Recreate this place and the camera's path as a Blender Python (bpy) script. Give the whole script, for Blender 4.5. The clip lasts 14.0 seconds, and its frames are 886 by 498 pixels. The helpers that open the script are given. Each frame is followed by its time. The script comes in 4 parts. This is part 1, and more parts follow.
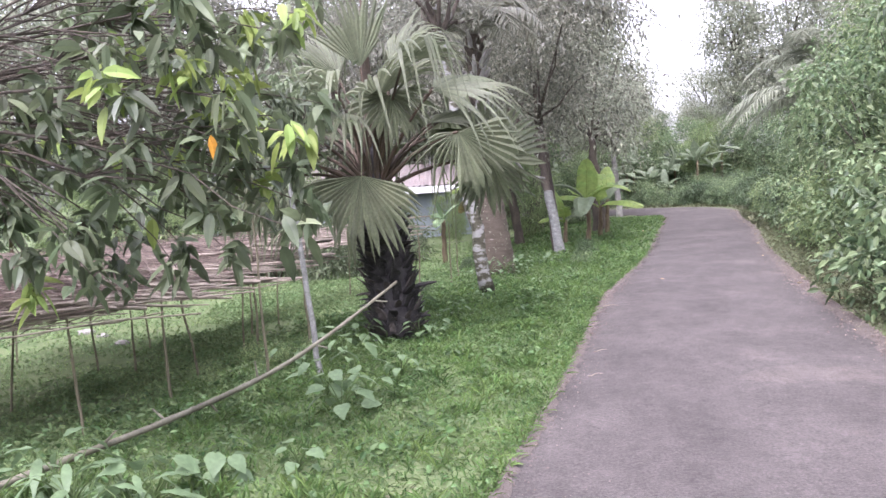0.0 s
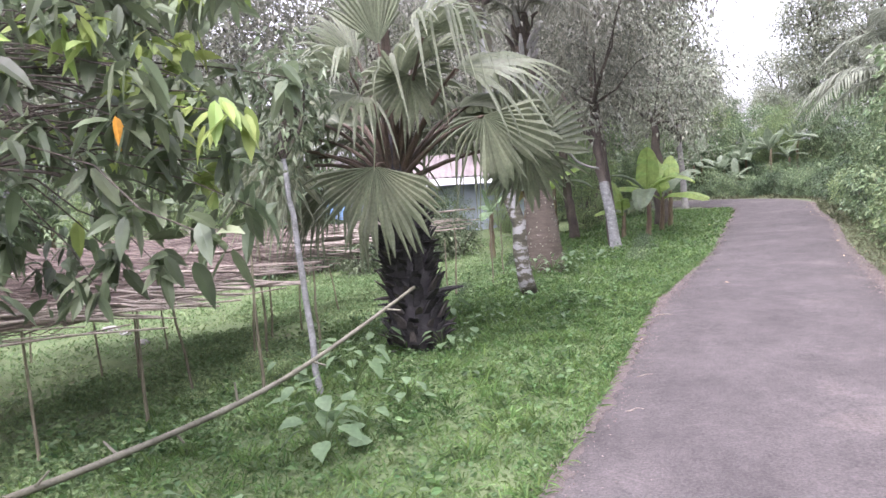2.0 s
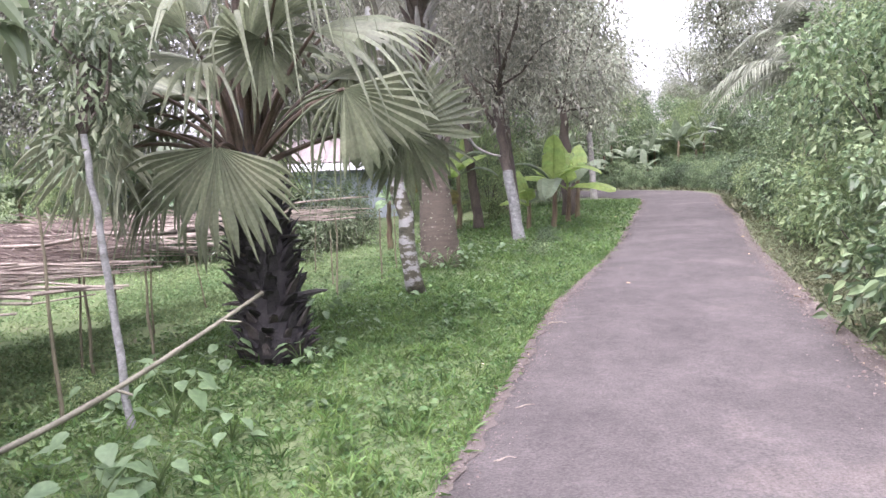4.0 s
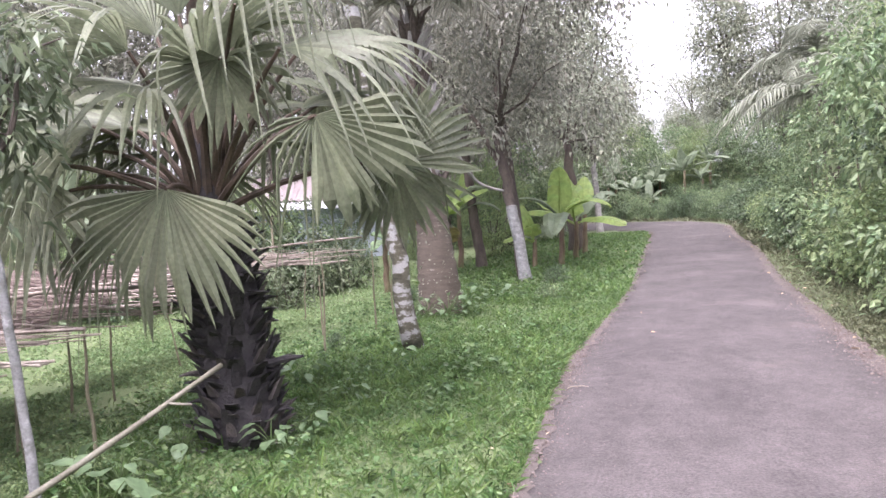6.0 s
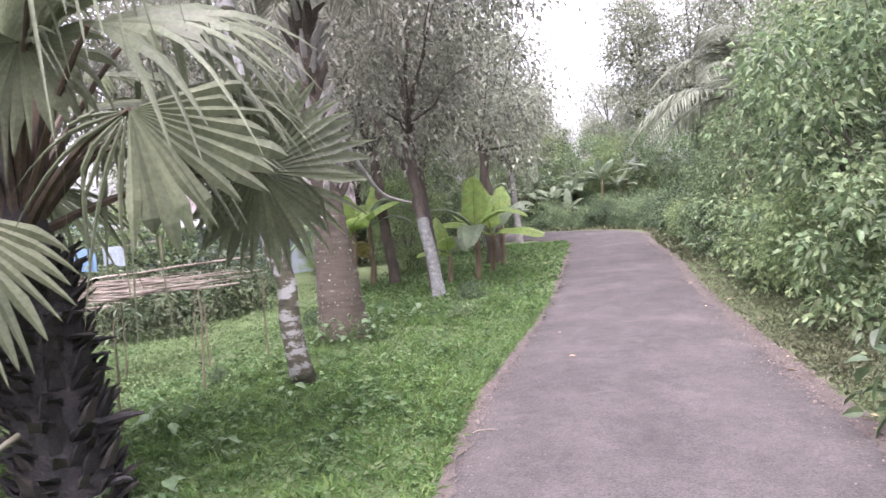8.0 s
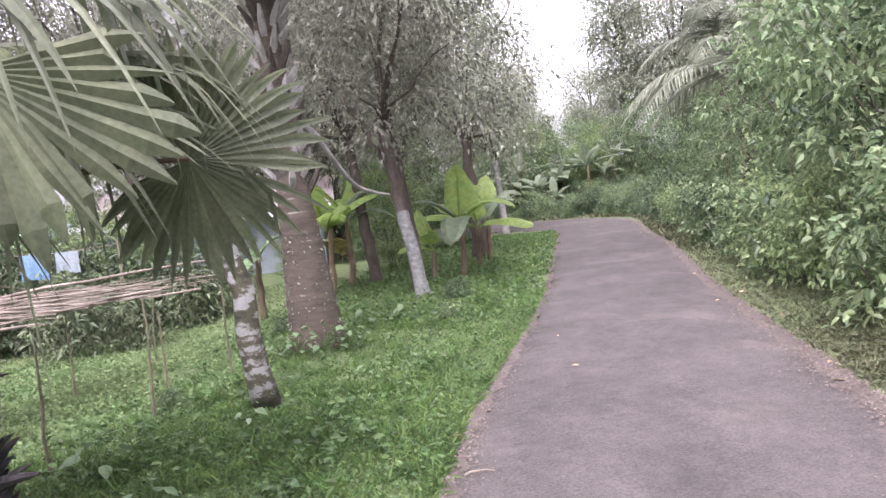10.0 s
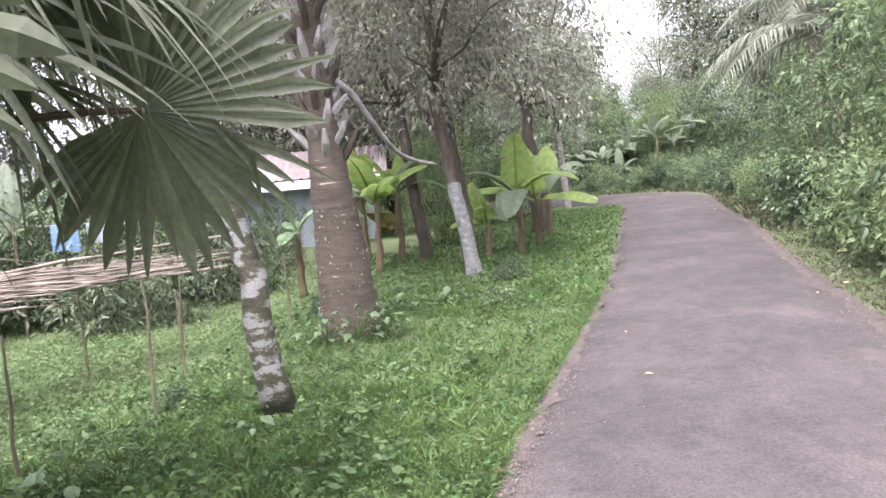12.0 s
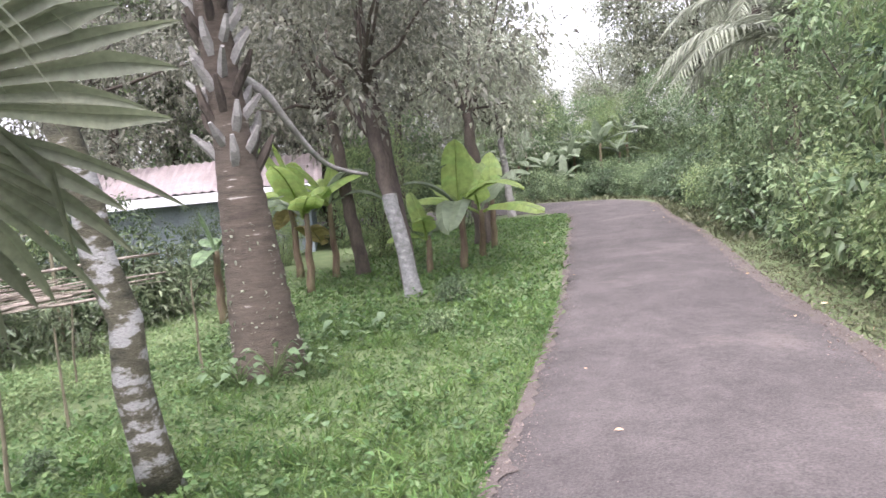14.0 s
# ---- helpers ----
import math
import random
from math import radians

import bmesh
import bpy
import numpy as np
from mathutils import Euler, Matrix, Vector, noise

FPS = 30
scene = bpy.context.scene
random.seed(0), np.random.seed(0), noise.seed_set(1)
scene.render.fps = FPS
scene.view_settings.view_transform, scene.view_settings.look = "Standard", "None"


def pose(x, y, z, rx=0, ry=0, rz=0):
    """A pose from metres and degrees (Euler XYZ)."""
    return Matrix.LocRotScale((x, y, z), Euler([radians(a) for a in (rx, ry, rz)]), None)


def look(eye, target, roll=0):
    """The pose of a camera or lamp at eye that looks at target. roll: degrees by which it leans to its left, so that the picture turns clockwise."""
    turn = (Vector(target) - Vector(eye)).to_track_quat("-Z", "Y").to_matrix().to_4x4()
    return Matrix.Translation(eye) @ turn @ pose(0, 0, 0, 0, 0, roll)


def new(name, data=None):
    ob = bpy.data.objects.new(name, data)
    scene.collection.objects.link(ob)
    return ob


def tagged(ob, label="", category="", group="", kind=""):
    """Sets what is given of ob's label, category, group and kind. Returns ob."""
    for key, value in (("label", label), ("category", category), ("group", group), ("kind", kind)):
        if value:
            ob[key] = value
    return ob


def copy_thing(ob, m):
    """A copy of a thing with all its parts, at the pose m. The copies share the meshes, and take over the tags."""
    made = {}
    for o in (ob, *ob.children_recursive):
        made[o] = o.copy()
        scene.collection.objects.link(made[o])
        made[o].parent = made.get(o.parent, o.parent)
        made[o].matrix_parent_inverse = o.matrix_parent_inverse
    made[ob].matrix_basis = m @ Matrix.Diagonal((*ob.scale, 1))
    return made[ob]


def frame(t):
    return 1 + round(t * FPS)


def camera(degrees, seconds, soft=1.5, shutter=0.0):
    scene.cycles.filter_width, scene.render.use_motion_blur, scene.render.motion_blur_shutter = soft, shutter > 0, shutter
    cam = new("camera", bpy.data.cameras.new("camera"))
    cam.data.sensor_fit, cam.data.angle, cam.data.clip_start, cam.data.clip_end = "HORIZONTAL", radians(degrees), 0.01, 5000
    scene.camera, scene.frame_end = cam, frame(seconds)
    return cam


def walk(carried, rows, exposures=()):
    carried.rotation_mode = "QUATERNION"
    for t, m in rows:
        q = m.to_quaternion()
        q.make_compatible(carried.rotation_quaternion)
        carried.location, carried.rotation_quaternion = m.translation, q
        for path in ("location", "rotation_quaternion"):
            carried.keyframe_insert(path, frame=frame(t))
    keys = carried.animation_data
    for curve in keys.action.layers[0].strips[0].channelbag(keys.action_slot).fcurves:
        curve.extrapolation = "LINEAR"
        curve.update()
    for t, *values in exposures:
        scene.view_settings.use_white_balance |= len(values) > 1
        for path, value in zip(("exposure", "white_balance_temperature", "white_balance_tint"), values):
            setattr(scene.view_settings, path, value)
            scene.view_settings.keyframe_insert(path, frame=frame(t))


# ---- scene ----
cam = camera(59.0, 14.0, soft=1.5, shutter=0.2)
PATH = [
    (0.0, 0.057, 0.125, 1.578, 0.28, -4.39, -3.33),
    (0.5, 0.133, 0.381, 1.546, 2.36, -4.27, -2.87),
    (1.0, 0.172, 0.673, 1.579, 2.64, -4.31, -3.05),
    (1.5, 0.297, 0.901, 1.554, 4.45, -4.38, -3.31),
    (2.0, 0.430, 1.178, 1.588, 5.02, -4.90, -3.26),
    (2.5, 0.461, 1.547, 1.576, 3.60, -4.82, -3.31),
    (3.0, 0.545, 1.763, 1.579, 2.93, -5.00, -3.34),
    (3.5, 0.747, 2.040, 1.605, 1.47, -6.20, -2.74),
    (4.0, 0.822, 2.322, 1.583, -1.03, -6.26, -1.94),
    (6.5, 0.937, 3.653, 1.625, -0.42, -3.31, -3.61),
    (7.0, 1.042, 3.861, 1.609, 0.17, -3.19, -4.23),
    (7.5, 1.186, 4.090, 1.640, -2.38, -3.22, -4.27),
    (8.0, 1.218, 4.382, 1.605, -6.51, -3.24, -4.17),
    (8.5, 1.201, 4.638, 1.637, -9.22, -3.28, -4.80),
    (11.0, 1.586, 5.866, 1.567, -4.66, -5.05, -6.13),
    (11.5, 1.656, 6.127, 1.572, -2.86, -5.55, -5.48),
    (12.0, 1.624, 6.502, 1.559, -2.97, -5.54, -5.13),
    (12.5, 1.637, 6.720, 1.568, -2.40, -5.21, -5.48),
    (13.0, 1.777, 7.015, 1.572, -1.61, -5.47, -5.66),
    (13.5, 1.846, 7.221, 1.573, -3.38, -5.73, -5.50),
    (14.0, 1.820, 7.550, 1.586, -7.06, -5.40, -5.55),
]
EXPO = 1.60
walk(cam, [(t, pose(x, y, z, 90 + pitch, 0, yaw) @ pose(0, 0, 0, 0, 0, roll)) for t, x, y, z, yaw, pitch, roll in PATH],
     [(t, EXPO + e, k, g) for t, e, k, g in ((0.0, 0.0, 5950, 31), (1.5, 0.02, 5950, 31), (3.0, 0.11, 5980, 31), (4.0, 0.14, 6030, 32), (6.5, 0.14, 6080, 33), (7.0, 0.21, 6090, 33), (7.6, 0.19, 6100, 33), (8.5, -0.03, 6110, 33), (11.0, 0.07, 6170, 29), (11.5, 0.15, 6160, 28), (12.5, 0.16, 6150, 27), (14.0, 0.08, 6150, 27))])

# ---- sky and sun: a hazy bright afternoon, white haze and soft high light from behind the walker ----
world = bpy.data.worlds.new("sky")
scene.world = world
world.use_nodes = True
wn = world.node_tree
sky = wn.nodes.new("ShaderNodeTexSky")
sky.sky_type = "NISHITA"
sky.sun_disc = False
sky.sun_elevation = radians(62)
sky.sun_rotation = radians(200)
sky.air_density, sky.dust_density, sky.ozone_density = 1.0, 5.0, 1.0
haze = wn.nodes.new("ShaderNodeHueSaturation")
haze.inputs["Saturation"].default_value, haze.inputs["Value"].default_value = 0.22, 2.0
wn.links.new(sky.outputs[0], haze.inputs["Color"])
wn.links.new(haze.outputs[0], wn.nodes["Background"].inputs[0])
wn.nodes["Background"].inputs[1].default_value = 0.15
sun = new("sun", bpy.data.lights.new("sun", "SUN"))
sun.data.energy, sun.data.angle, sun.data.color = 0.7, radians(40), (1.0, 0.97, 0.91)
sun.matrix_world = look((-8, -22, 44), (0, 0, 0))

rng = np.random.default_rng(11)


# ---- materials ----
def material(name, c1, c2, scale=6.0, rough=0.8, bump=0.3, fine=70.0, island=0.0, trans=0.0, spec=0.3, c3=None, c3_at=0.62, stretch=(1, 1, 1), warm=0.0, sat=1.0, grain=0.22):
    m = bpy.data.materials.new(name)
    m.use_nodes = True
    n, l = m.node_tree.nodes, m.node_tree.links
    p = n["Principled BSDF"]
    co = n.new("ShaderNodeTexCoord")
    mp = n.new("ShaderNodeMapping")
    mp.inputs["Scale"].default_value = stretch
    l.new(co.outputs["Object"], mp.inputs[0])
    a = n.new("ShaderNodeTexNoise")
    a.inputs["Scale"].default_value, a.inputs["Detail"].default_value, a.inputs["Roughness"].default_value = scale, 5, 0.62
    l.new(mp.outputs[0], a.inputs["Vector"])
    b = n.new("ShaderNodeTexNoise")
    b.inputs["Scale"].default_value, b.inputs["Detail"].default_value = fine, 4
    l.new(mp.outputs[0], b.inputs["Vector"])
    r = n.new("ShaderNodeValToRGB")
    r.color_ramp.elements[0].position, r.color_ramp.elements[1].position = 0.34, 0.66
    r.color_ramp.elements[0].color, r.color_ramp.elements[1].color = (*c1, 1), (*c2, 1)
    if c3:
        e = r.color_ramp.elements.new(c3_at)
        e.color = (*c2, 1)
        r.color_ramp.elements[2].position = c3_at + 0.05
        r.color_ramp.elements[2].color = (*c3, 1)
    l.new(a.outputs["Fac"], r.inputs[0])
    h = n.new("ShaderNodeHueSaturation")
    l.new(r.outputs[0], h.inputs["Color"])
    h.inputs["Saturation"].default_value = sat
    g = n.new("ShaderNodeMapRange")
    g.inputs["From Min"].default_value, g.inputs["From Max"].default_value = 0.25, 0.75
    g.inputs["To Min"].default_value, g.inputs["To Max"].default_value = 1 - grain, 1 + grain
    l.new(b.outputs["Fac"], g.inputs["Value"])
    value = g.outputs[0]
    if island:
        geo = n.new("ShaderNodeNewGeometry")
        k = n.new("ShaderNodeMapRange")
        k.inputs["To Min"].default_value, k.inputs["To Max"].default_value = 1 - island, 1 + island
        l.new(geo.outputs["Random Per Island"], k.inputs["Value"])
        t = n.new("ShaderNodeMath")
        t.operation = "MULTIPLY"
        l.new(value, t.inputs[0])
        l.new(k.outputs[0], t.inputs[1])
        value = t.outputs[0]
        if warm:
            w = n.new("ShaderNodeMapRange")
            w.inputs["To Min"].default_value, w.inputs["To Max"].default_value = 0.5 - warm, 0.5 + warm
            o = n.new("ShaderNodeMath")
            o.operation = "FRACT"
            o2 = n.new("ShaderNodeMath")
            o2.operation = "MULTIPLY"
            o2.inputs[1].default_value = 17.3
            l.new(geo.outputs["Random Per Island"], o2.inputs[0])
            l.new(o2.outputs[0], o.inputs[0])
            l.new(o.outputs[0], w.inputs["Value"])
            l.new(w.outputs[0], h.inputs["Hue"])
    l.new(value, h.inputs["Value"])
    l.new(h.outputs[0], p.inputs["Base Color"])
    p.inputs["Roughness"].default_value = rough
    p.inputs["Specular IOR Level"].default_value = spec
    if bump:
        u = n.new("ShaderNodeBump")
        u.inputs["Strength"].default_value, u.inputs["Distance"].default_value = bump, 0.02
        l.new(b.outputs["Fac"], u.inputs["Height"])
        l.new(u.outputs[0], p.inputs["Normal"])
    if trans:
        tr = n.new("ShaderNodeBsdfTranslucent")
        l.new(h.outputs[0], tr.inputs["Color"])
        mx = n.new("ShaderNodeMixShader")
        mx.inputs[0].default_value = trans
        l.new(p.outputs[0], mx.inputs[1])
        l.new(tr.outputs[0], mx.inputs[2])
        l.new(mx.outputs[0], n["Material Output"].inputs[0])
    return m


M_ROAD = material("worn_concrete", (0.058, 0.0525, 0.0485), (0.074, 0.067, 0.0615), 0.55, 0.92, 0.7, 60, stretch=(1, 1, 1), grain=0.36, spec=0.2, c3=(0.092, 0.082, 0.0735), c3_at=0.60)


def weather_road(m):
    """Old tar stains, pale worn patches and hairline cracks over the lane."""
    n, l = m.node_tree.nodes, m.node_tree.links
    p = n["Principled BSDF"]
    src = p.inputs["Base Color"].links[0].from_socket
    co = n.new("ShaderNodeTexCoord")

    def layer(kind, scale, lo, hi, a, b, stretch):
        mp = n.new("ShaderNodeMapping")
        mp.inputs["Scale"].default_value = stretch
        mp.inputs["Rotation"].default_value = (0, 0, radians(18))
        l.new(co.outputs["Object"], mp.inputs[0])
        t = n.new(kind)
        t.inputs["Scale"].default_value = scale
        l.new(mp.outputs[0], t.inputs["Vector"])
        if kind == "ShaderNodeTexVoronoi":
            t.feature = "DISTANCE_TO_EDGE"
        else:
            t.inputs["Detail"].default_value, t.inputs["Roughness"].default_value = 6, 0.68
        r = n.new("ShaderNodeMapRange")
        r.inputs["From Min"].default_value, r.inputs["From Max"].default_value = lo, hi
        r.inputs["To Min"].default_value, r.inputs["To Max"].default_value = a, b
        l.new(t.outputs[0], r.inputs["Value"])
        return r.outputs[0]
    value = None
    for args in (("ShaderNodeTexNoise", 2.6, 0.36, 0.66, 0.82, 1.17, (1, 0.55, 1)), ("ShaderNodeTexNoise", 11.0, 0.35, 0.7, 0.88, 1.14, (1, 1, 1)), ("ShaderNodeTexNoise", 190.0, 0.36, 0.66, 0.80, 1.24, (1, 1, 1))):
        o = layer(*args)
        if value is None:
            value = o
            continue
        k = n.new("ShaderNodeMath")
        k.operation = "MULTIPLY"
        l.new(value, k.inputs[0])
        l.new(o, k.inputs[1])
        value = k.outputs[0]
    h = n.new("ShaderNodeHueSaturation")
    l.new(src, h.inputs["Color"])
    l.new(value, h.inputs["Value"])
    l.new(h.outputs[0], p.inputs["Base Color"])


weather_road(M_ROAD)
M_GROUND = material("soil_and_weeds", (0.065, 0.098, 0.036), (0.098, 0.125, 0.054), 1.6, 0.95, 0.6, 40, c3=(0.16, 0.13, 0.10), c3_at=0.66)
M_DUST = material("brown_sand", (0.080, 0.069, 0.060), (0.106, 0.090, 0.078), 5, 0.95, 0.9, 110, c3=(0.085, 0.08, 0.055), c3_at=0.60)
M_RUBBLE = material("brick_and_grit", (0.11, 0.088, 0.075), (0.165, 0.14, 0.12), 5, 0.9, 0.4, 90, island=0.35)
M_GRASS = material("grass", (0.050, 0.096, 0.028), (0.130, 0.205, 0.066), 1.3, 0.5, 0, 9, island=0.36, trans=0.4, spec=0.3, warm=0.02, sat=1.04)
M_WEED = material("broad_weeds", (0.046, 0.090, 0.030), (0.106, 0.170, 0.062), 1.6, 0.48, 0, 9, island=0.38, trans=0.35, spec=0.3, warm=0.02, sat=1.0)
M_FIELD = material("field_grass", (0.097, 0.16, 0.06), (0.158, 0.222, 0.092), 0.8, 0.6, 0, 9, island=0.3, trans=0.35, warm=0.02, sat=0.98)
M_MANGO = material("mango_leaf", (0.078, 0.115, 0.052), (0.142, 0.182, 0.084), 1.0, 0.45, 0, 9, island=0.45, trans=0.38, spec=0.4, warm=0.015, sat=0.82)
M_YOUNG = material("young_leaf", (0.19, 0.275, 0.05), (0.27, 0.36, 0.08), 1.0, 0.45, 0, 9, island=0.25, trans=0.45, warm=0.015, sat=0.9)
M_BROAD = material("broad_weed_leaf", (0.085, 0.145, 0.062), (0.132, 0.20, 0.092), 3.0, 0.5, 0.1, 25, island=0.3, trans=0.35, spec=0.35, sat=0.92)
M_JACK = material("jackfruit_leaf", (0.132, 0.140, 0.098), (0.200, 0.206, 0.145), 0.7, 0.42, 0, 9, island=0.45, trans=0.5, spec=0.5, warm=0.02, sat=0.82)
M_BUSH = material("bush_leaf", (0.10, 0.165, 0.066), (0.18, 0.25, 0.10), 0.5, 0.5, 0, 9, island=0.45, trans=0.42, spec=0.4, warm=0.02, sat=0.85)
# Dark bush copy: shade between bushes put into leaf colour; also for dark shrubs.
M_SHADE = material("dark_and_shaded_leaf", (0.045, 0.082, 0.034), (0.085, 0.13, 0.052), 0.8, 0.45, 0, 9, island=0.4, trans=0.3, spec=0.4, warm=0.02, sat=0.9)
M_VINE = material("climber_leaf", (0.145, 0.22, 0.075), (0.225, 0.305, 0.115), 0.5, 0.5, 0, 9, island=0.4, trans=0.5, warm=0.02, sat=0.85)
# Frond green lightened and dulled: haze put into the base colour.
M_FROND = material("haze_pale_frond", (0.165, 0.19, 0.12), (0.225, 0.25, 0.165), 0.5, 0.45, 0, 9, island=0.3, trans=0.45, sat=0.8)
# Far leaf green lightened to stand in for haze; also on the pale climber.
M_FAR = material("haze_pale_leaf", (0.205, 0.235, 0.155), (0.29, 0.32, 0.205), 0.3, 0.5, 0, 9, island=0.45, trans=0.45, warm=0.02, sat=0.8)
M_PALM = material("palmyra_blade", (0.098, 0.122, 0.064), (0.165, 0.186, 0.104), 3, 0.5, 0.15, 40, island=0.25, trans=0.46, spec=0.42, sat=0.88)
M_PETIOLE = material("petiole", (0.05, 0.04, 0.028), (0.10, 0.072, 0.05), 6, 0.7, 0.3, 60)
M_BOOT = material("charred_leaf_base", (0.018, 0.017, 0.018), (0.052, 0.048, 0.046), 8, 0.75, 0.7, 60, island=0.3)
M_OLDBOOT = material("weathered_leaf_base", (0.045, 0.04, 0.036), (0.105, 0.092, 0.08), 8, 0.85, 0.7, 60)
M_BROWNPALM = material("ringed_palm_bark", (0.060, 0.049, 0.037), (0.105, 0.088, 0.067), 7, 0.95, 0.9, 45, stretch=(0.5, 0.5, 3), c3=(0.33, 0.31, 0.27), c3_at=0.66)
M_LICHEN = material("lichened_bark", (0.024, 0.027, 0.017), (0.066, 0.063, 0.040), 5, 0.9, 0.6, 60, stretch=(0.8, 0.8, 1.5), c3=(0.215, 0.22, 0.205), c3_at=0.51)
M_PALEBARK = material("pale_bark", (0.17, 0.165, 0.15), (0.29, 0.285, 0.26), 7, 0.9, 0.5, 60)
M_SAPBARK = material("mottled_grey_bark", (0.12, 0.125, 0.11), (0.20, 0.205, 0.195), 12, 0.9, 0.5, 60, stretch=(1, 1, 1.5), c3=(0.26, 0.265, 0.245), c3_at=0.58)
M_BANK = material("bank_weeds", (0.070, 0.084, 0.038), (0.122, 0.131, 0.066), 1.2, 0.55, 0, 9, island=0.4, trans=0.35, spec=0.25, warm=0.02, sat=0.9)
M_STONE = material("field_stone", (0.17, 0.165, 0.15), (0.26, 0.25, 0.23), 9, 0.9, 0.7, 50)
M_BARK = material("dark_bark", (0.042, 0.035, 0.029), (0.088, 0.074, 0.058), 6, 0.95, 0.9, 50, stretch=(1, 1, 0.4))
M_BANSTEM = material("banana_stem", (0.075, 0.045, 0.032), (0.15, 0.135, 0.075), 4, 0.7, 0.4, 30, stretch=(2, 2, 0.5))
M_BANLEAF = material("banana_leaf", (0.20, 0.31, 0.075), (0.29, 0.40, 0.11), 1.2, 0.42, 0, 12, island=0.06, trans=0.6, spec=0.45, warm=0.012, sat=0.95)
# Greyer, less yellow green than the banana leaf above.
M_BANFAR = material("grey_green_banana_leaf", (0.12, 0.17, 0.09), (0.19, 0.245, 0.14), 1.2, 0.4, 0, 12, island=0.08, trans=0.55, spec=0.35, sat=0.85)
M_BANOLD = material("old_banana_leaf", (0.16, 0.135, 0.055), (0.21, 0.185, 0.075), 2, 0.6, 0, 12, island=0.25, trans=0.35)
M_STICK = material("dry_stick", (0.10, 0.083, 0.066), (0.29, 0.255, 0.208), 3, 0.9, 0.3, 80, island=0.45)
M_STRAW = material("dry_twigs", (0.105, 0.083, 0.070), (0.20, 0.163, 0.137), 2, 0.95, 0.3, 80, island=0.4)
M_BAMBOO = material("weathered_bamboo", (0.09, 0.085, 0.058), (0.18, 0.175, 0.128), 3, 0.6, 0.2, 60, stretch=(1, 1, 1))
M_STAKE = material("stake_wood", (0.09, 0.085, 0.055), (0.17, 0.155, 0.10), 6, 0.9, 0.4, 60, stretch=(1, 1, 0.3))
M_TIN = material("rusted_tin", (0.19, 0.165, 0.158), (0.26, 0.225, 0.215), 1.2, 0.65, 0.2, 30, c3=(0.24, 0.165, 0.13), c3_at=0.66)
M_BLUEWALL = material("blue_grey_tin", (0.18, 0.215, 0.23), (0.24, 0.28, 0.295), 1.0, 0.6, 0.2, 30)
# Near-white that paints the sunlit gap below the house roof.
M_SUNLIT_STRIP = material("pale_band", (0.70, 0.71, 0.72), (0.80, 0.81, 0.82), 2, 0.8, 0.2, 30)
M_BLUE = material("blue_sheet", (0.09, 0.16, 0.24), (0.13, 0.21, 0.30), 2, 0.6, 0.2, 30)
M_DEADLEAF = material("dead_leaf", (0.30, 0.20, 0.12), (0.42, 0.33, 0.22), 3, 0.8, 0.2, 40, island=0.35)
M_ORANGE = material("orange_leaf", (0.55, 0.24, 0.03), (0.62, 0.33, 0.05), 3, 0.6, 0, 40, trans=0.3)


# ---- mesh helpers ----
def part(name, verts, faces, mat, parent=None, label="", smooth=False):
    me = bpy.data.meshes.new(name)
    me.from_pydata(np.asarray(verts, float).tolist(), [], faces if isinstance(faces, list) else np.asarray(faces).tolist())
    me.materials.append(mat)
    if smooth:
        me.polygons.foreach_set("use_smooth", np.ones(len(me.polygons), bool))
    me.update()
    ob = new(name, me)
    if parent is not None:
        ob.parent = parent
    if label:
        ob["label"] = label
    return ob


def thing(name, at, label, category, group="", kind=""):
    ob = new(name)
    ob.location = at
    return tagged(ob, label, category, group, kind)


def merge(*pieces):
    vs, fs, k = [], [], 0
    for v, f in pieces:
        vs.append(np.asarray(v, float))
        fs.extend([tuple(int(i) + k for i in q) for q in f])
        k += len(v)
    return np.concatenate(vs), fs


def tube(points, radii, sides=8, rough=0.0, cap=True):
    """A tapered tube along points."""
    P = np.asarray(points, float)
    R = np.broadcast_to(np.asarray(radii, float), (len(P),))
    d = np.gradient(P, axis=0)
    d /= np.linalg.norm(d, axis=1)[:, None] + 1e-9
    ref = np.array([0.0, 0.0, 1.0]) if abs(d[0][2]) < 0.8 else np.array([1.0, 0.0, 0.0])
    V = []
    for i in range(len(P)):
        u = np.cross(d[i], ref)
        u /= np.linalg.norm(u) + 1e-9
        w = np.cross(d[i], u)
        a = np.arange(sides) * 2 * np.pi / sides
        r = R[i] * (1 + rough * (rng.random(sides) - 0.5))
        V.append(P[i] + (np.cos(a) * r)[:, None] * u + (np.sin(a) * r)[:, None] * w)
    V = np.concatenate(V)
    F = []
    for i in range(len(P) - 1):
        for j in range(sides):
            k = (j + 1) % sides
            F.append((i * sides + j, i * sides + k, (i + 1) * sides + k, (i + 1) * sides + j))
    if cap:
        F.append(tuple(range(sides))[::-1])
        F.append(tuple((len(P) - 1) * sides + j for j in range(sides)))
    return V, F


def bend(a, b, sag=0.0, n=7, wobble=0.0):
    a, b = np.asarray(a, float), np.asarray(b, float)
    s = np.linspace(0, 1, n)[:, None]
    p = a + (b - a) * s
    p[:, 2] += (sag * 4 * s * (1 - s))[:, 0]
    if wobble:
        p[1:-1] += rng.normal(0, wobble, (n - 2, 3))
    return p


def unit(v):
    return v / (np.linalg.norm(v, axis=-1, keepdims=True) + 1e-9)


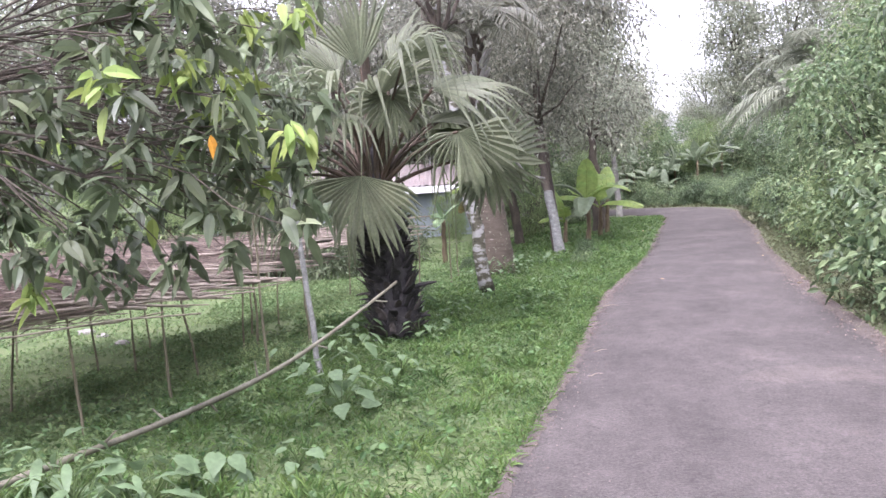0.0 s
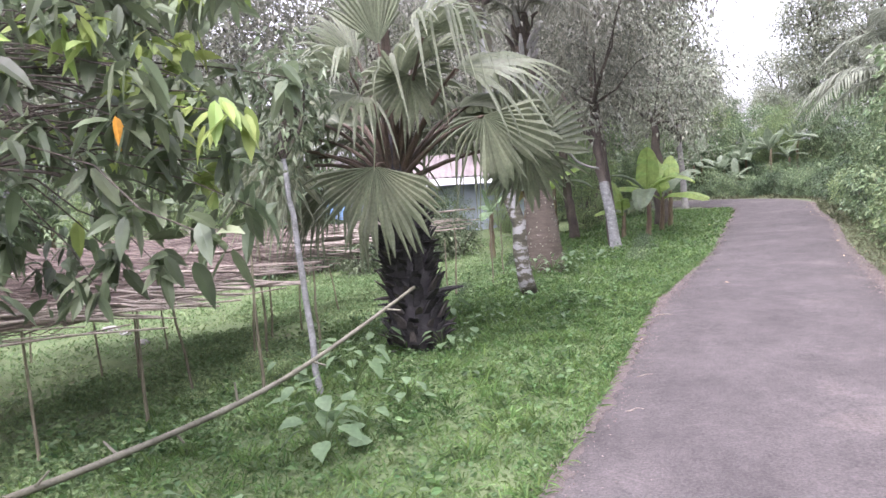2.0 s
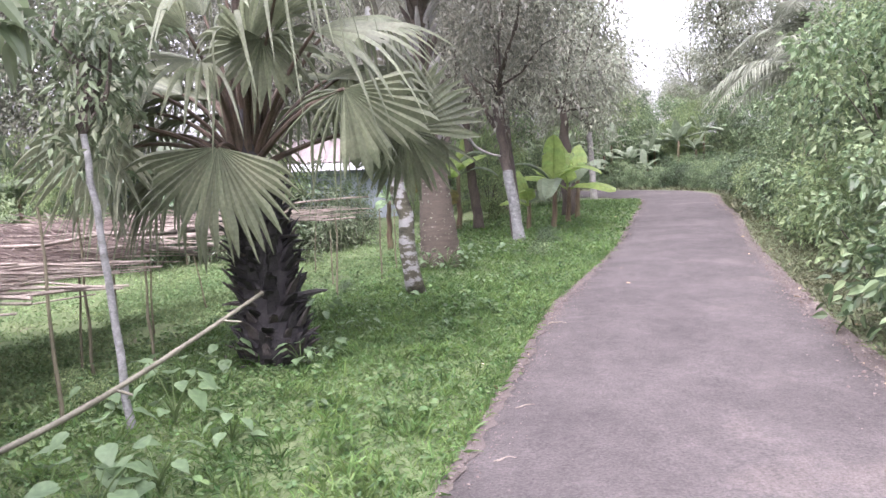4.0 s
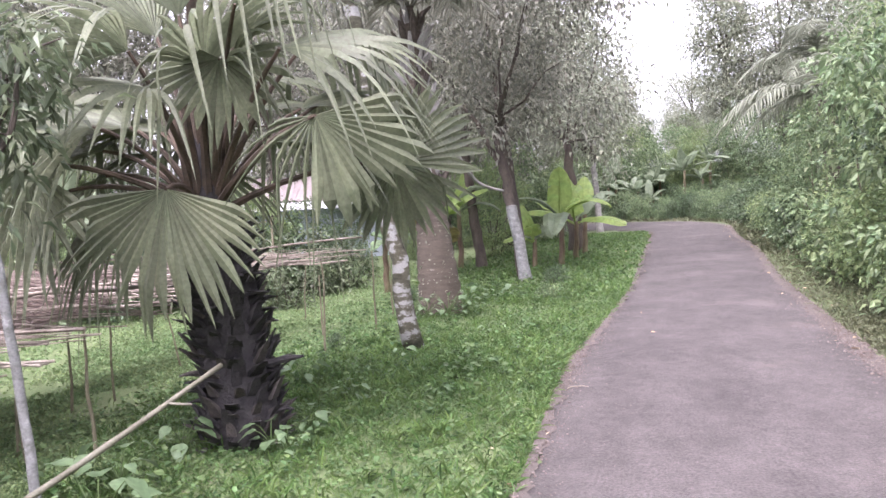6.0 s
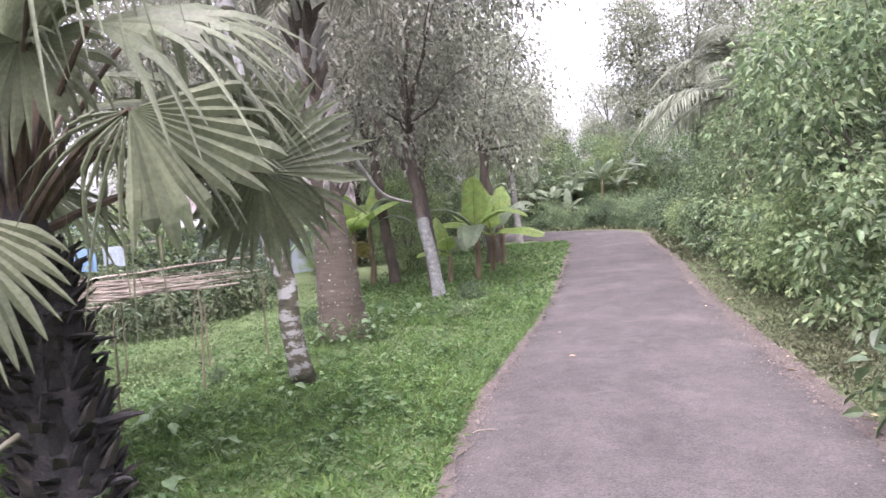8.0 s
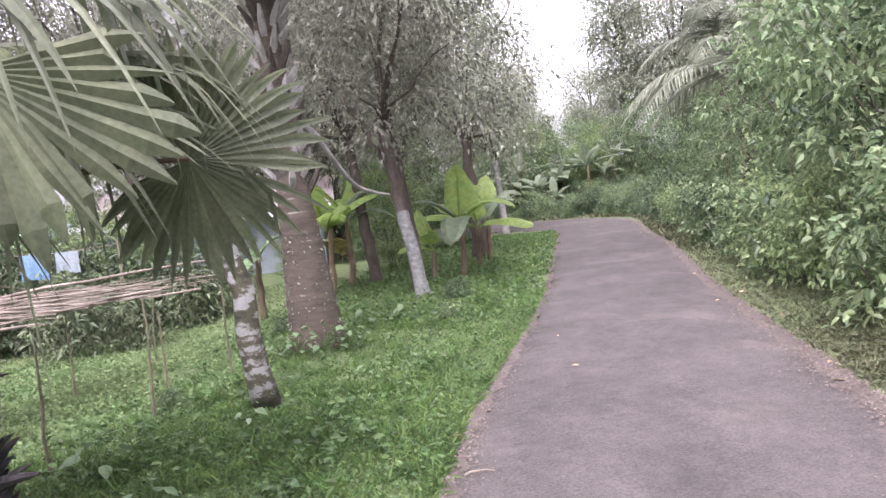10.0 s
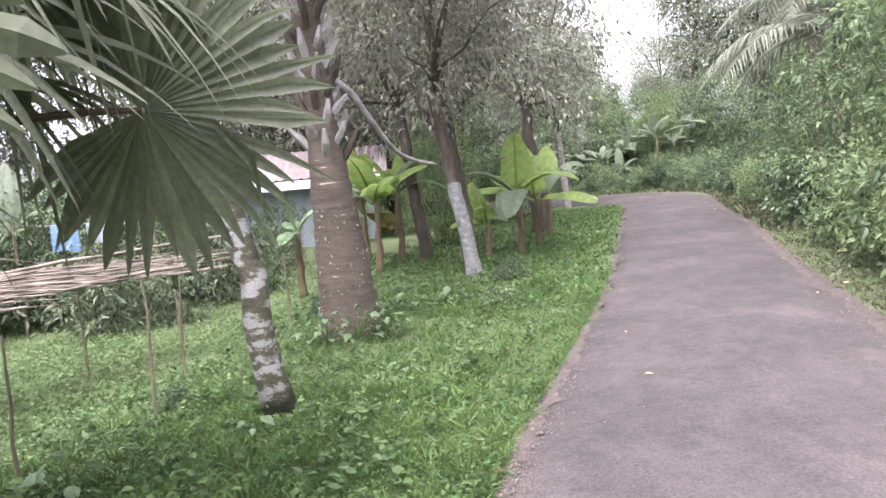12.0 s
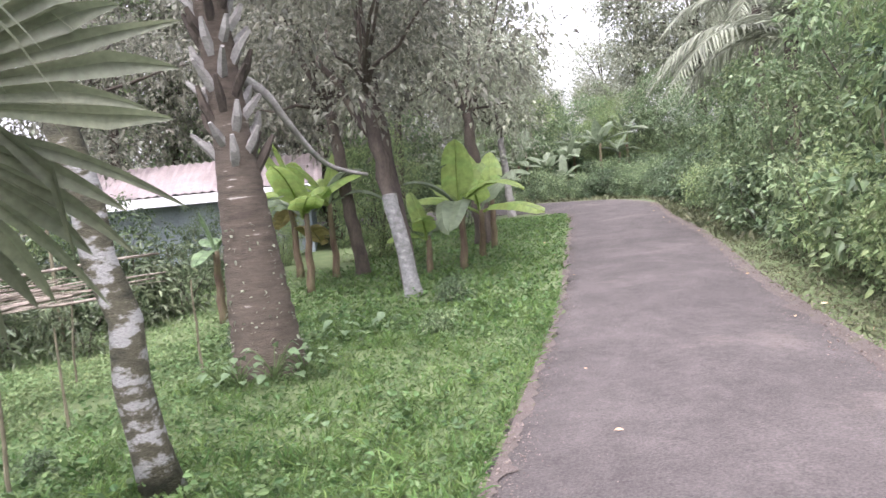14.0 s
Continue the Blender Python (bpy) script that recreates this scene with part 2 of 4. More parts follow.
def leaves(C, D, L, width=0.4, fold=0.12, droop=0.25, N=None):
    """Folded leaves: bases C, directions D, lengths L. Two stations across each leaf."""
    n = len(C)
    D = unit(D)
    L = np.broadcast_to(L, (n,))[:, None]
    if N is None:
        N = rng.normal(0, 0.6, (n, 3)) + np.array([0, 0, 1.0])
    S = unit(np.cross(D, N))
    U = unit(np.cross(S, D))
    G = np.array([0, 0, -1.0])
    w = L * width * 0.5
    c0 = C
    c1 = C + D * L * 0.38 + G * L * droop * 0.12
    c2 = C + D * L * 0.72 + G * L * droop * 0.5
    c3 = C + D * L + G * L * droop
    ca = C + D * L * 0.14 + G * L * droop * 0.02
    up = U * L * fold
    V = np.stack([c0, c1 - S * w + up, c1, c1 + S * w + up, c2 - S * w * 0.74 + up, c2, c2 + S * w * 0.74 + up, c3, ca - S * w * 0.66 + up * 0.6, ca, ca + S * w * 0.66 + up * 0.6], 1).reshape(-1, 3)
    q = np.array([[0, 9, 8], [0, 10, 9], [4, 5, 7], [5, 6, 7]])
    r = np.array([[8, 9, 2, 1], [9, 10, 3, 2], [1, 2, 5, 4], [2, 3, 6, 5]])
    k = (np.arange(n) * 11)[:, None, None]
    F = (q[None] + k).reshape(-1, 3).tolist() + (r[None] + k).reshape(-1, 4).tolist()
    return V, F


def small_leaves(C, D, L, width=0.4, fold=0.12, droop=0.25):
    """Lighter folded leaves for crowns: a base, a folded middle and a drooping tip."""
    n = len(C)
    D = unit(D)
    L = np.broadcast_to(L, (n,))[:, None]
    N = rng.normal(0, 0.6, (n, 3)) + np.array([0, 0, 1.0])
    S = unit(np.cross(D, N))
    U = unit(np.cross(S, D))
    m = C + D * L * 0.45
    w = L * width * 0.5
    tip = C + D * L - np.array([0, 0, 1.0]) * L * droop
    V = np.stack([C, m - S * w + U * L * fold, m, m + S * w + U * L * fold, tip], 1).reshape(-1, 3)
    q = np.array([[0, 2, 1], [0, 3, 2], [1, 2, 4], [2, 3, 4]])
    return V, (q[None] + (np.arange(n) * 5)[:, None, None]).reshape(-1, 3).tolist()


def clumps(centre, radii, count, each, spread, leaf, down=0.25, width=0.4, shell=0.55, flat=1.0, fine=False):
    """Leaves in many clumps inside an uneven ellipsoid."""
    d = unit(rng.normal(0, 1, (count, 3)))
    rad = shell + (1 - shell) * rng.random((count, 1)) ** 0.6
    uneven = 0.75 + 0.4 * rng.random((count, 1))
    K = np.asarray(centre) + d * rad * uneven * np.asarray(radii)
    idx = np.repeat(np.arange(count), each)
    C = K[idx] + rng.normal(0, spread, (len(idx), 3)) * np.array([1, 1, 0.7 * flat])
    D = unit(C - K[idx]) + rng.normal(0, 0.5, C.shape) + np.array([0, 0, -down])
    L = leaf * (0.6 + 0.8 * rng.random(len(idx)))
    V, F = (small_leaves if fine else leaves)(C, D, L, width)
    return V, F, K


# ---- the plan: the road's left edge runs from behind the walker to the bend ----
LEFT = [(-4.3, -9.0), (-2.65, -4.5), (-1.05, 0.3), (0.22, 4.0), (1.20, 7.2), (1.87, 9.7), (2.20, 10.75), (2.82, 12.4), (4.3, 16.6), (5.8, 21.4), (7.3, 26.2), (8.3, 29.6),
        (8.55, 31.3), (8.1, 33.0), (6.6, 34.6), (3.5, 36.3), (-2.0, 38.6), (-9.0, 41.0)]
RIGHT = [(-1.7, -9.8), (-0.15, -5.3), (1.45, -0.5), (2.72, 3.2), (3.8, 7.0), (4.50, 9.6), (4.84, 10.7), (5.3, 12.2), (6.45, 15.8), (8.3, 21.0), (9.7, 25.6), (11.0, 29.4),
         (11.7, 32.5), (11.4, 35.4), (9.3, 37.6), (5.0, 39.6), (-1.0, 41.8), (-8.2, 44.2)]


def spline(P, n=40):
    P = np.asarray(P, float)
    out = []
    for i in range(1, len(P) - 2):
        p0, p1, p2, p3 = P[i - 1], P[i], P[i + 1], P[i + 2]
        for t in np.arange(n) / n:
            out.append(0.5 * (2 * p1 + (p2 - p0) * t + (2 * p0 - 5 * p1 + 4 * p2 - p3) * t * t + (3 * p1 - p0 - 3 * p2 + p3) * t ** 3))
    return np.array(out)


EDGE_L, EDGE_R = spline(LEFT), spline(RIGHT)
MID = (EDGE_L + EDGE_R) / 2
TAN = unit(np.gradient(MID, axis=0))


def lateral(xy):
    """Signed distance beyond the road's edges: left negative, right positive; and the place across it from 0 to 1."""
    xy = np.atleast_2d(np.asarray(xy, float))
    out = np.empty(len(xy))
    frac = np.empty(len(xy))
    for i in range(0, len(xy), 4000):
        q = xy[i:i + 4000]
        j = np.argmin(((q[:, None] - MID[None]) ** 2).sum(2), axis=1)
        rel = q - MID[j]
        s = rel[:, 0] * TAN[j, 1] - rel[:, 1] * TAN[j, 0]
        h = np.linalg.norm(EDGE_R[j] - EDGE_L[j], axis=1) / 2
        out[i:i + 4000] = np.where(s < -h, s + h, np.where(s > h, s - h, 0))
        frac[i:i + 4000] = np.clip((s + h) / (2 * h), 0, 1)
    return out, frac


def ground_z(xy, bed=False):
    xy = np.atleast_2d(np.asarray(xy, float))
    s, f = lateral(xy)
    left = np.clip(-s, 0, None)
    right = np.clip(s, 0, None)
    far = np.clip((xy[:, 1] - 14) / 10, 0, 1)
    drop = 0.045 * np.clip(left, 0, 2.6) + 0.11 * np.clip(left - 2.6, 0, 4.0)
    z = 0.09 * f - drop * (1 - 0.7 * far)
    bend_end = np.clip((xy[:, 1] - 28) / 8, 0, 1)
    z += 0.10 * np.clip(right - 0.4, 0, 1) + 0.32 * np.clip(right - 1.2, 0, 7) * (1 - 0.9 * bend_end) + 0.5 * np.clip(right - 5.2, 0, 4.6) * bend_end
    z += 0.03 * np.sin(xy[:, 0] * 2.1 + 1.3 * np.sin(xy[:, 1] * 1.1)) * np.clip(left / 2 + right / 2, 0, 1)
    if bed:
        z -= np.where((f > 0.02) & (f < 0.98), 0.05, 0.0)
    return z


def on_ground(x, y, sink=0.0):
    return np.array([x, y, float(ground_z([(x, y)])[0]) - sink])


# ---- ground and road ----
def build_ground():
    gx = np.concatenate([[-420, -200, -110, -70, -45], np.arange(-32, -8, 1.0), np.arange(-8, 10, 0.2), np.arange(10, 32, 1.0), [45, 70, 110, 200, 420]])
    gy = np.concatenate([[-420, -200, -100, -50, -25], np.arange(-12, 2, 1.0), np.arange(2, 22, 0.2), np.arange(22, 50, 0.8), [60, 80, 120, 220, 420]])
    X, Y = np.meshgrid(gx, gy)
    xy = np.stack([X.ravel(), Y.ravel()], 1)
    z = ground_z(xy, bed=True)
    near = (np.abs(xy[:, 0]) < 40) & (np.abs(xy[:, 1]) < 60)
    z = np.where(near, z, np.clip(z, -1, 2.0))
    z += rng.normal(0, 0.008, len(z)) * (lateral(xy)[0] != 0)
    n, m = len(gx), len(gy)
    i = (np.arange(m - 1)[:, None] * n + np.arange(n - 1)[None]).ravel()
    F = np.stack([i, i + 1, i + n + 1, i + n], 1)
    return tagged(part("ground", np.column_stack([xy, z]), F, M_GROUND, smooth=True), "green weedy earth sloping down from the road", "ground", kind="structure")


def build_road():
    across = 15
    V = []
    for j in range(len(MID)):
        a, b = EDGE_L[j], EDGE_R[j]
        n = (b - a) / np.linalg.norm(b - a)
        wl = 0.07 * noise.noise((j * 0.06, 1.7, 0)) + 0.10 * noise.noise((j * 0.17, 3.1, 0)) + 0.07 * noise.noise((j * 0.55, 7.7, 0))
        wr = 0.08 * noise.noise((j * 0.17, 13.1, 0)) + 0.05 * noise.noise((j * 0.6, 17.7, 0))
        a, b = a + n * wl, b + n * wr
        for k in range(across):
            u = k / (across - 1)
            q = a + (b - a) * u
            crown = 0.025 * (1 - (2 * u - 1) ** 2)
            z = 0.09 * u + crown + 0.0008 * noise.noise((q[0] * 2.2, q[1] * 2.2, 0))
            V.append((q[0], q[1], z))
        V.append((b[0] + n[0] * 0.02, b[1] + n[1] * 0.02, 0.09 - 0.12))
        V.append((a[0] - n[0] * 0.02, a[1] - n[1] * 0.02, -0.12))
    w = across + 2
    F = []
    for j in range(len(MID) - 1):
        for k in range(w):
            k2 = (k + 1) % w
            F.append((j * w + k, j * w + k2, (j + 1) * w + k2, (j + 1) * w + k))
    return tagged(part("road", V, F, M_ROAD, smooth=True), "worn pinkish grey concrete lane with crumbling edges", "road", kind="structure")


build_ground()
build_road()


def dust_strip(E, sign, seed, mat, label):
    V, F = [], []
    for j in range(len(E)):
        n = np.array([TAN[j, 1], -TAN[j, 0]]) * sign
        w = (0.05 if sign < 0 else 0.13) + 0.10 * noise.noise((j * 0.23, seed, 0)) + 0.06 * noise.noise((j * 0.9, seed + 5, 0))
        w = max(0.02, w)
        for u in (-0.03, 0.3 * w, w):
            q = E[j] - n * u
            f = lateral([q])[1][0]
            V.append((q[0], q[1], 0.09 * f + 0.025 * (1 - (2 * f - 1) ** 2) + (0.008 if u < w else 0.003)))
        if j:
            b = j * 3
            for k in (0, 1):
                F.append((b - 3 + k, b - 2 + k, b + 1 + k, b + k)[::-1 if sign < 0 else 1])
    return tagged(part("sand_strip", V, F, mat, smooth=True), label, "sand", kind="structure")


dust_strip(EDGE_R, 1, 9.0, M_DUST, "brown sand and grit lying along the lane edge")
dust_strip(EDGE_L, -1, 4.0, M_DUST, "brown soil washed over the crumbling lane edge")


def scatter_band(n, lo, hi, y0, y1, side=-1, power=1.0):
    """Places beside the road: between lo and hi metres off its edge."""
    E = EDGE_L if side < 0 else EDGE_R
    keep = np.where((E[:, 1] > y0) & (E[:, 1] < y1))[0]
    j = rng.choice(keep, n)
    d = lo + (hi - lo) * rng.random(n) ** power
    nrm = np.stack([TAN[j, 1], -TAN[j, 0]], 1)
    xy = E[j] + side * nrm * d[:, None] + rng.normal(0, 0.05, (n, 2))
    s, _ = lateral(xy)
    return xy[(s * side) > 0.0]


def grass_mesh(xy, size, up=1.4, width=0.12):
    z = ground_z(xy)
    C = np.column_stack([xy, z - 0.005])
    D = rng.normal(0, 1, C.shape) * np.array([1, 1, 0.3]) + np.array([0, 0, up])
    return leaves(C, D, size * (0.5 + rng.random(len(C))), width, 0.03, 0.35)


def weeds_mesh(xy, size, lift=0.05):
    z = ground_z(xy)
    C = np.column_stack([xy, z + rng.random(len(xy)) * lift])
    D = rng.normal(0, 1, C.shape) * np.array([1, 1, 0.25]) + np.array([0, 0, 0.35])
    return leaves(C, D, size * (0.5 + rng.random(len(C))), 0.6, 0.1, 0.15)


V, F = merge(grass_mesh(scatter_band(78000, -0.03, 3.4, 2.5, 17), 0.08, width=0.085), grass_mesh(scatter_band(7000, -0.03, 0.16, 2.5, 17), 0.10, 0.9, 0.09), grass_mesh(scatter_band(9000, 0.0, 4.5, 15, 31), 0.13, width=0.2))
tx = np.repeat(scatter_band(620, 0.25, 3.8, 3, 21), 24, axis=0)
V, F = merge((V, F), grass_mesh(tx + rng.normal(0, 0.05, tx.shape), 0.155, 1.6, 0.065))
tagged(part("verge_grass", V, F, M_GRASS), "short bright green grass along the road edge", "grass", kind="stuff")
V, F = merge(weeds_mesh(scatter_band(34000, 0.05, 3.4, 2.5, 17), 0.03), weeds_mesh(scatter_band(14000, 0.05, 4.5, 15, 31), 0.06))
tx = np.repeat(scatter_band(330, 0.3, 4.2, 3, 22), 16, axis=0)
V, F = merge((V, F), weeds_mesh(tx + rng.normal(0, 0.055, tx.shape), 0.05, 0.15))
tagged(part("creeping_weeds", V, F, M_WEED), "low broad-leaved creeping weeds among the grass", "weeds", kind="stuff")
n = 90000
xy = np.concatenate([np.column_stack([rng.uniform(-11, 1.5, n), rng.uniform(3.2, 24, n)]), np.column_stack([rng.uniform(-4.5, 1.5, n), rng.uniform(5, 18, n)])])
xy = xy[lateral(xy)[0] < -2.6]
bare = np.array([noise.noise((x * 0.6, y * 0.6, 4.0)) for x, y in xy])
xy = xy[bare + rng.normal(0, 0.16, len(bare)) < 0.38]
V, F = merge(grass_mesh(xy[::2], 0.085, width=0.2), weeds_mesh(xy[1::2], 0.042))
tagged(part("field_grass", V, F, M_FIELD), "pale green grass of the field under the stick rack", "grass", kind="stuff")
V, F = merge(grass_mesh(scatter_band(16000, 0.0, 1.3, 5, 32, side=1), 0.10), grass_mesh(scatter_band(14000, 0.0, 5.0, 19, 45, side=1), 0.2, width=0.2), weeds_mesh(scatter_band(12000, 0.1, 1.5, 5, 32, side=1), 0.042))
tagged(part("bank_grass", V, F, M_BANK), "grass and weeds below the bushy bank", "grass", kind="stuff")


def chips(xy, size):
    n = len(xy)
    C = np.column_stack([xy, np.zeros(n)])
    s, f = lateral(xy)
    C[:, 2] = np.where(s == 0, 0.09 * f + 0.012, ground_z(xy)) + 0.004
    base = np.array([[-1, -1, 0], [1, -1, 0], [1, 1, 0], [-1, 1, 0], [-.6, -.6, 1], [.6, -.6, 1], [.6, .6, 1], [-.6, .6, 1]]) * 0.5
    a = rng.uniform(0, 6.28, n)
    sz = size * (0.4 + rng.random((n, 1, 1)) ** 2 * 1.3)
    B = base[None] * rng.uniform(0.5, 1.2, (n, 1, 3)) * sz
    ca, sa = np.cos(a)[:, None], np.sin(a)[:, None]
    V = np.stack([B[..., 0] * ca - B[..., 1] * sa, B[..., 0] * sa + B[..., 1] * ca, B[..., 2]], 2) + C[:, None]
    q = np.array([[4, 5, 6, 7], [0, 1, 5, 4], [1, 2, 6, 5], [2, 3, 7, 6], [3, 0, 4, 7]])
    return V.reshape(-1, 3), (q[None] + (np.arange(n) * 8)[:, None, None]).reshape(-1, 4).tolist()


def edge_band(n, E, inner, outer, sign):
    keep = np.where((E[:, 1] > 2) & (E[:, 1] < 31))[0]
    j = rng.choice(keep, n)
    nrm = np.stack([TAN[j, 1], -TAN[j, 0]], 1) * sign
    return E[j] + nrm * rng.normal((inner + outer) / 2, (outer - inner) / 2, n)[:, None] + TAN[j] * rng.normal(0, 0.06, n)[:, None]


V, F = merge(chips(edge_band(1500, EDGE_L, -0.04, 0.06, -1), 0.014), chips(edge_band(5000, EDGE_L, -0.12, 0.05, -1), 0.008), chips(edge_band(4200, EDGE_R, -0.16, 0.1, 1), 0.011), chips(edge_band(2600, EDGE_R, -0.06, 0.10, 1), 0.016))
tagged(part("edge_rubble", V, F, M_RUBBLE), "crumbled brick chips and grit along the lane edges", "rubble", kind="stuff")
near = np.where((MID[:, 1] > 3) & (MID[:, 1] < 17))[0]
j = np.concatenate([rng.choice(len(MID), 700), rng.choice(near, 1900)])
u = rng.random((len(j), 1))
V, F = chips(EDGE_L[j] * u + EDGE_R[j] * (1 - u) + rng.normal(0, 0.03, (len(j), 2)), 0.0055)
tagged(part("road_grit", V, F, M_RUBBLE), "loose pale grit on the lane", "rubble", kind="stuff")
xy = np.concatenate([edge_band(26, EDGE_L, -0.1, 0.4, -1), edge_band(60, EDGE_R, -0.2, 0.3, 1)])
s, f = lateral(xy)
C = np.column_stack([xy, np.where(s == 0, 0.09 * f + 0.02, ground_z(xy) + 0.02)])
V, F = leaves(C, rng.normal(0, 1, C.shape) * np.array([1, 1, 0.15]), 0.03 + 0.05 * rng.random(len(C)), 0.45, 0.1, 0.0)
tagged(part("fallen_leaves", V, F, M_DEADLEAF), "dry brown leaves fallen along the lane edges", "leaves", kind="stuff")


def dead_twig(a, b, r):
    V, F = tube(bend(a, b, 0.01, 5, 0.008), [r, r, r * 0.8, r * 0.7, r * 0.4], 5)
    return tagged(part("twig", V, F, M_STICK), "short dry twig lying on the lane edge", "twig", "twigs on the lane")


dead_twig((1.93, 9.62, 0.03), (2.10, 9.60, 0.04), 0.007)
dead_twig((1.33, 7.12, 0.03), (1.46, 7.17, 0.035), 0.005)
dead_twig((1.12, 6.26, 0.03), (1.24, 6.28, 0.035), 0.005)


# ---- the palmyra palm ----
def fan_blade(R, down, segs=30, spread=250, droop=0.25, cup=0.25, split=0.6, tips=0.25, broken=0.2, lean=1.0):
    """A pleated fan leaf: hub at the origin, axis along +Y, upper side +Z; down: the way that free tips hang."""
    V, F = [], []
    g = np.asarray(down, float)
    da = radians(spread) / segs
    for i in range(segs):
        a = (i + 0.5 - segs / 2) * da
        edge = abs(a) / (radians(spread) / 2)
        Ri = R * (1.0 - 0.22 * edge ** 2) * (0.88 + 0.2 * rng.random())
        c, s = math.sin(a), math.cos(a)
        hang = max(0.0, tips) * (0.3 + 1.4 * rng.random())
        kink = rng.uniform(0.5, 0.8) if rng.random() < broken else 2.0
        side = rng.normal(0, 0.07)
        sp = split * rng.uniform(0.72, 1.15)
        st = [0.015, 0.2, 0.38, sp, sp + 0.25 * (1 - sp), sp + 0.5 * (1 - sp), sp + 0.75 * (1 - sp), sp + 0.9 * (1 - sp), 1.0]
        k0 = len(V)
        for r in st:
            rr = min(r, kink) * Ri
            w = r * R * math.tan(da / 2) * 1.02 if r <= sp else sp * R * math.tan(da / 2) * ((1 - r) / (1 - sp)) ** 0.7
            w *= lean
            over = max(0.0, r - sp)
            z = -droop * R * r * r + cup * rr * (abs(math.sin(a / 2)) ** 1.5)
            off = side * R * over
            mid = np.array([c * rr + s * off, s * rr - c * off, z])
            mid = mid + g * (hang * R * over * over * 2.0 + max(0.0, r - kink) * Ri * 0.95) + np.array([c, s, 0]) * max(0.0, r - kink) * Ri * 0.18
            tang = np.array([s, -c, 0])
            V += [mid - tang * w, mid + np.array([0, 0, 0.8 * w]), mid + tang * w]
        for q in range(len(st) - 1):
            b = k0 + q * 3
            F += [(b, b + 1, b + 4, b + 3), (b + 1, b + 2, b + 5, b + 4)]
    return np.array(V), F


def frame_of(axis, normal):
    y = Vector(axis).normalized()
    n = Vector(normal)
    x = y.cross(n).normalized()
    z = x.cross(y)
    return Matrix((x, y, z)).transposed()


def palm():
    base = on_ground(-0.60, 9.28, 0.08)
    p = thing("palmyra_palm", base, "young palmyra palm with charred stubby trunk and grey-green fan leaves", "palm")
    axis = np.array([[0, 0, 0], [0.0, 0.0, 0.35], [-0.03, 0.0, 0.75], [-0.07, 0.0, 1.15], [-0.11, 0.0, 1.55], [-0.14, 0, 1.95], [-0.15, 0, 2.35]])
    rad = [0.30, 0.275, 0.26, 0.25, 0.215, 0.15, 0.07]
    V, F = tube(axis, rad, 18, 0.12)
    part("trunk", V, F, M_BOOT, p, "charred black rough trunk", True)
    # stubs of old leaf bases in a spiral
    b = [(-0.055, 0, 0), (0.055, 0, 0), (0.05, 0.03, 0.0), (-0.05, 0.03, 0.0), (-0.045, 0.035, 0.10), (0.045, 0.035, 0.10), (0.035, 0.05, 0.09), (-0.035, 0.05, 0.09), (-0.02, 0.075, 0.16), (0.02, 0.07, 0.165)]
    bf = [(0, 1, 5, 4), (1, 2, 6, 5), (2, 3, 7, 6), (3, 0, 4, 7), (4, 5, 9, 8), (5, 6, 9), (6, 7, 8, 9), (7, 4, 8)]
    stub = part("leaf_base", b, bf, M_BOOT, p, "black pointed stub of an old leaf")
    me = stub.data
    pale = me.copy()
    pale.materials[0] = M_OLDBOOT
    k = 0
    for row in range(23):
        h = 0.04 + row * 0.073
        r = np.interp(h, axis[:, 2], rad)
        cx = np.interp(h, axis[:, 2], axis[:, 0])
        for c in range(11):
            a = c * 2 * np.pi / 11 + row * 0.62 + rng.normal(0, 0.08)
            o = stub if k == 0 else new("leaf_base", pale if rng.random() < 0.55 - 0.4 * h else me)
            o.parent = p
            s = rng.uniform(0.7, 1.15)
            out = rng.uniform(-48, 2) if rng.random() < 0.88 else -70
            o.matrix_basis = pose(cx + math.cos(a) * r * 0.93, math.sin(a) * r * 0.93, h, 0, 0, math.degrees(a) - 90) @ pose(0, 0, 0, out) @ Matrix.Diagonal((s, s, s * rng.uniform(0.8, 1.2), 1))
            k += 1
    for tip, r in (((0.52, -0.16, 0.72), 0.03), ((0.43, -0.2, 0.34), 0.022), ((0.40, -0.05, 0.15), 0.02)):
        V, F = tube(bend((0.18, -0.1, tip[2] - 0.02), tip, -0.02, 5, 0.01), [r, r, r, r * 0.8, r * 0.3], 6)
        part("broken_petiole", V, F, M_BOOT, p, "broken black petiole sticking out")
    crown = Vector((-0.13, 0.0, 2.05))

    def fan(hub, ax, nm, R, **kw):
        hub = Vector(hub) - Vector(base)
        turn = frame_of(ax, nm)
        V, F = fan_blade(R, turn.transposed() @ Vector((0, 0, -1)), **kw)
        o = part("fan_leaf", V, F, M_PALM, p, "", False)
        o.matrix_basis = Matrix.Translation(hub) @ turn.to_4x4()
        start = crown + Vector((0, 0, -0.25)) + (hub - crown).normalized() * 0.08
        inv = o.matrix_basis.inverted()
        pts = bend(start, hub, 0.10, 7)
        pts = [inv @ Vector(q) for q in pts]
        V, F = tube(pts, [0.035, 0.028, 0.024, 0.02, 0.018, 0.016, 0.012], 6)
        part("petiole", V, F, M_PETIOLE, o)

    fan((-0.82, 8.60, 1.77), (-0.10, -0.30, -0.95), (0.05, -0.95, 0.30), 0.90, spread=158, droop=0.08, cup=0.25, tips=0.2, segs=24, split=0.66, broken=0.2)
    fan((0.24, 8.18, 2.15), (0.72, 0.02, -0.58), (-0.05, -0.90, 0.30), 0.74, spread=112, droop=0.08, cup=0.22, tips=0.15, segs=14, split=0.78, broken=0.12)
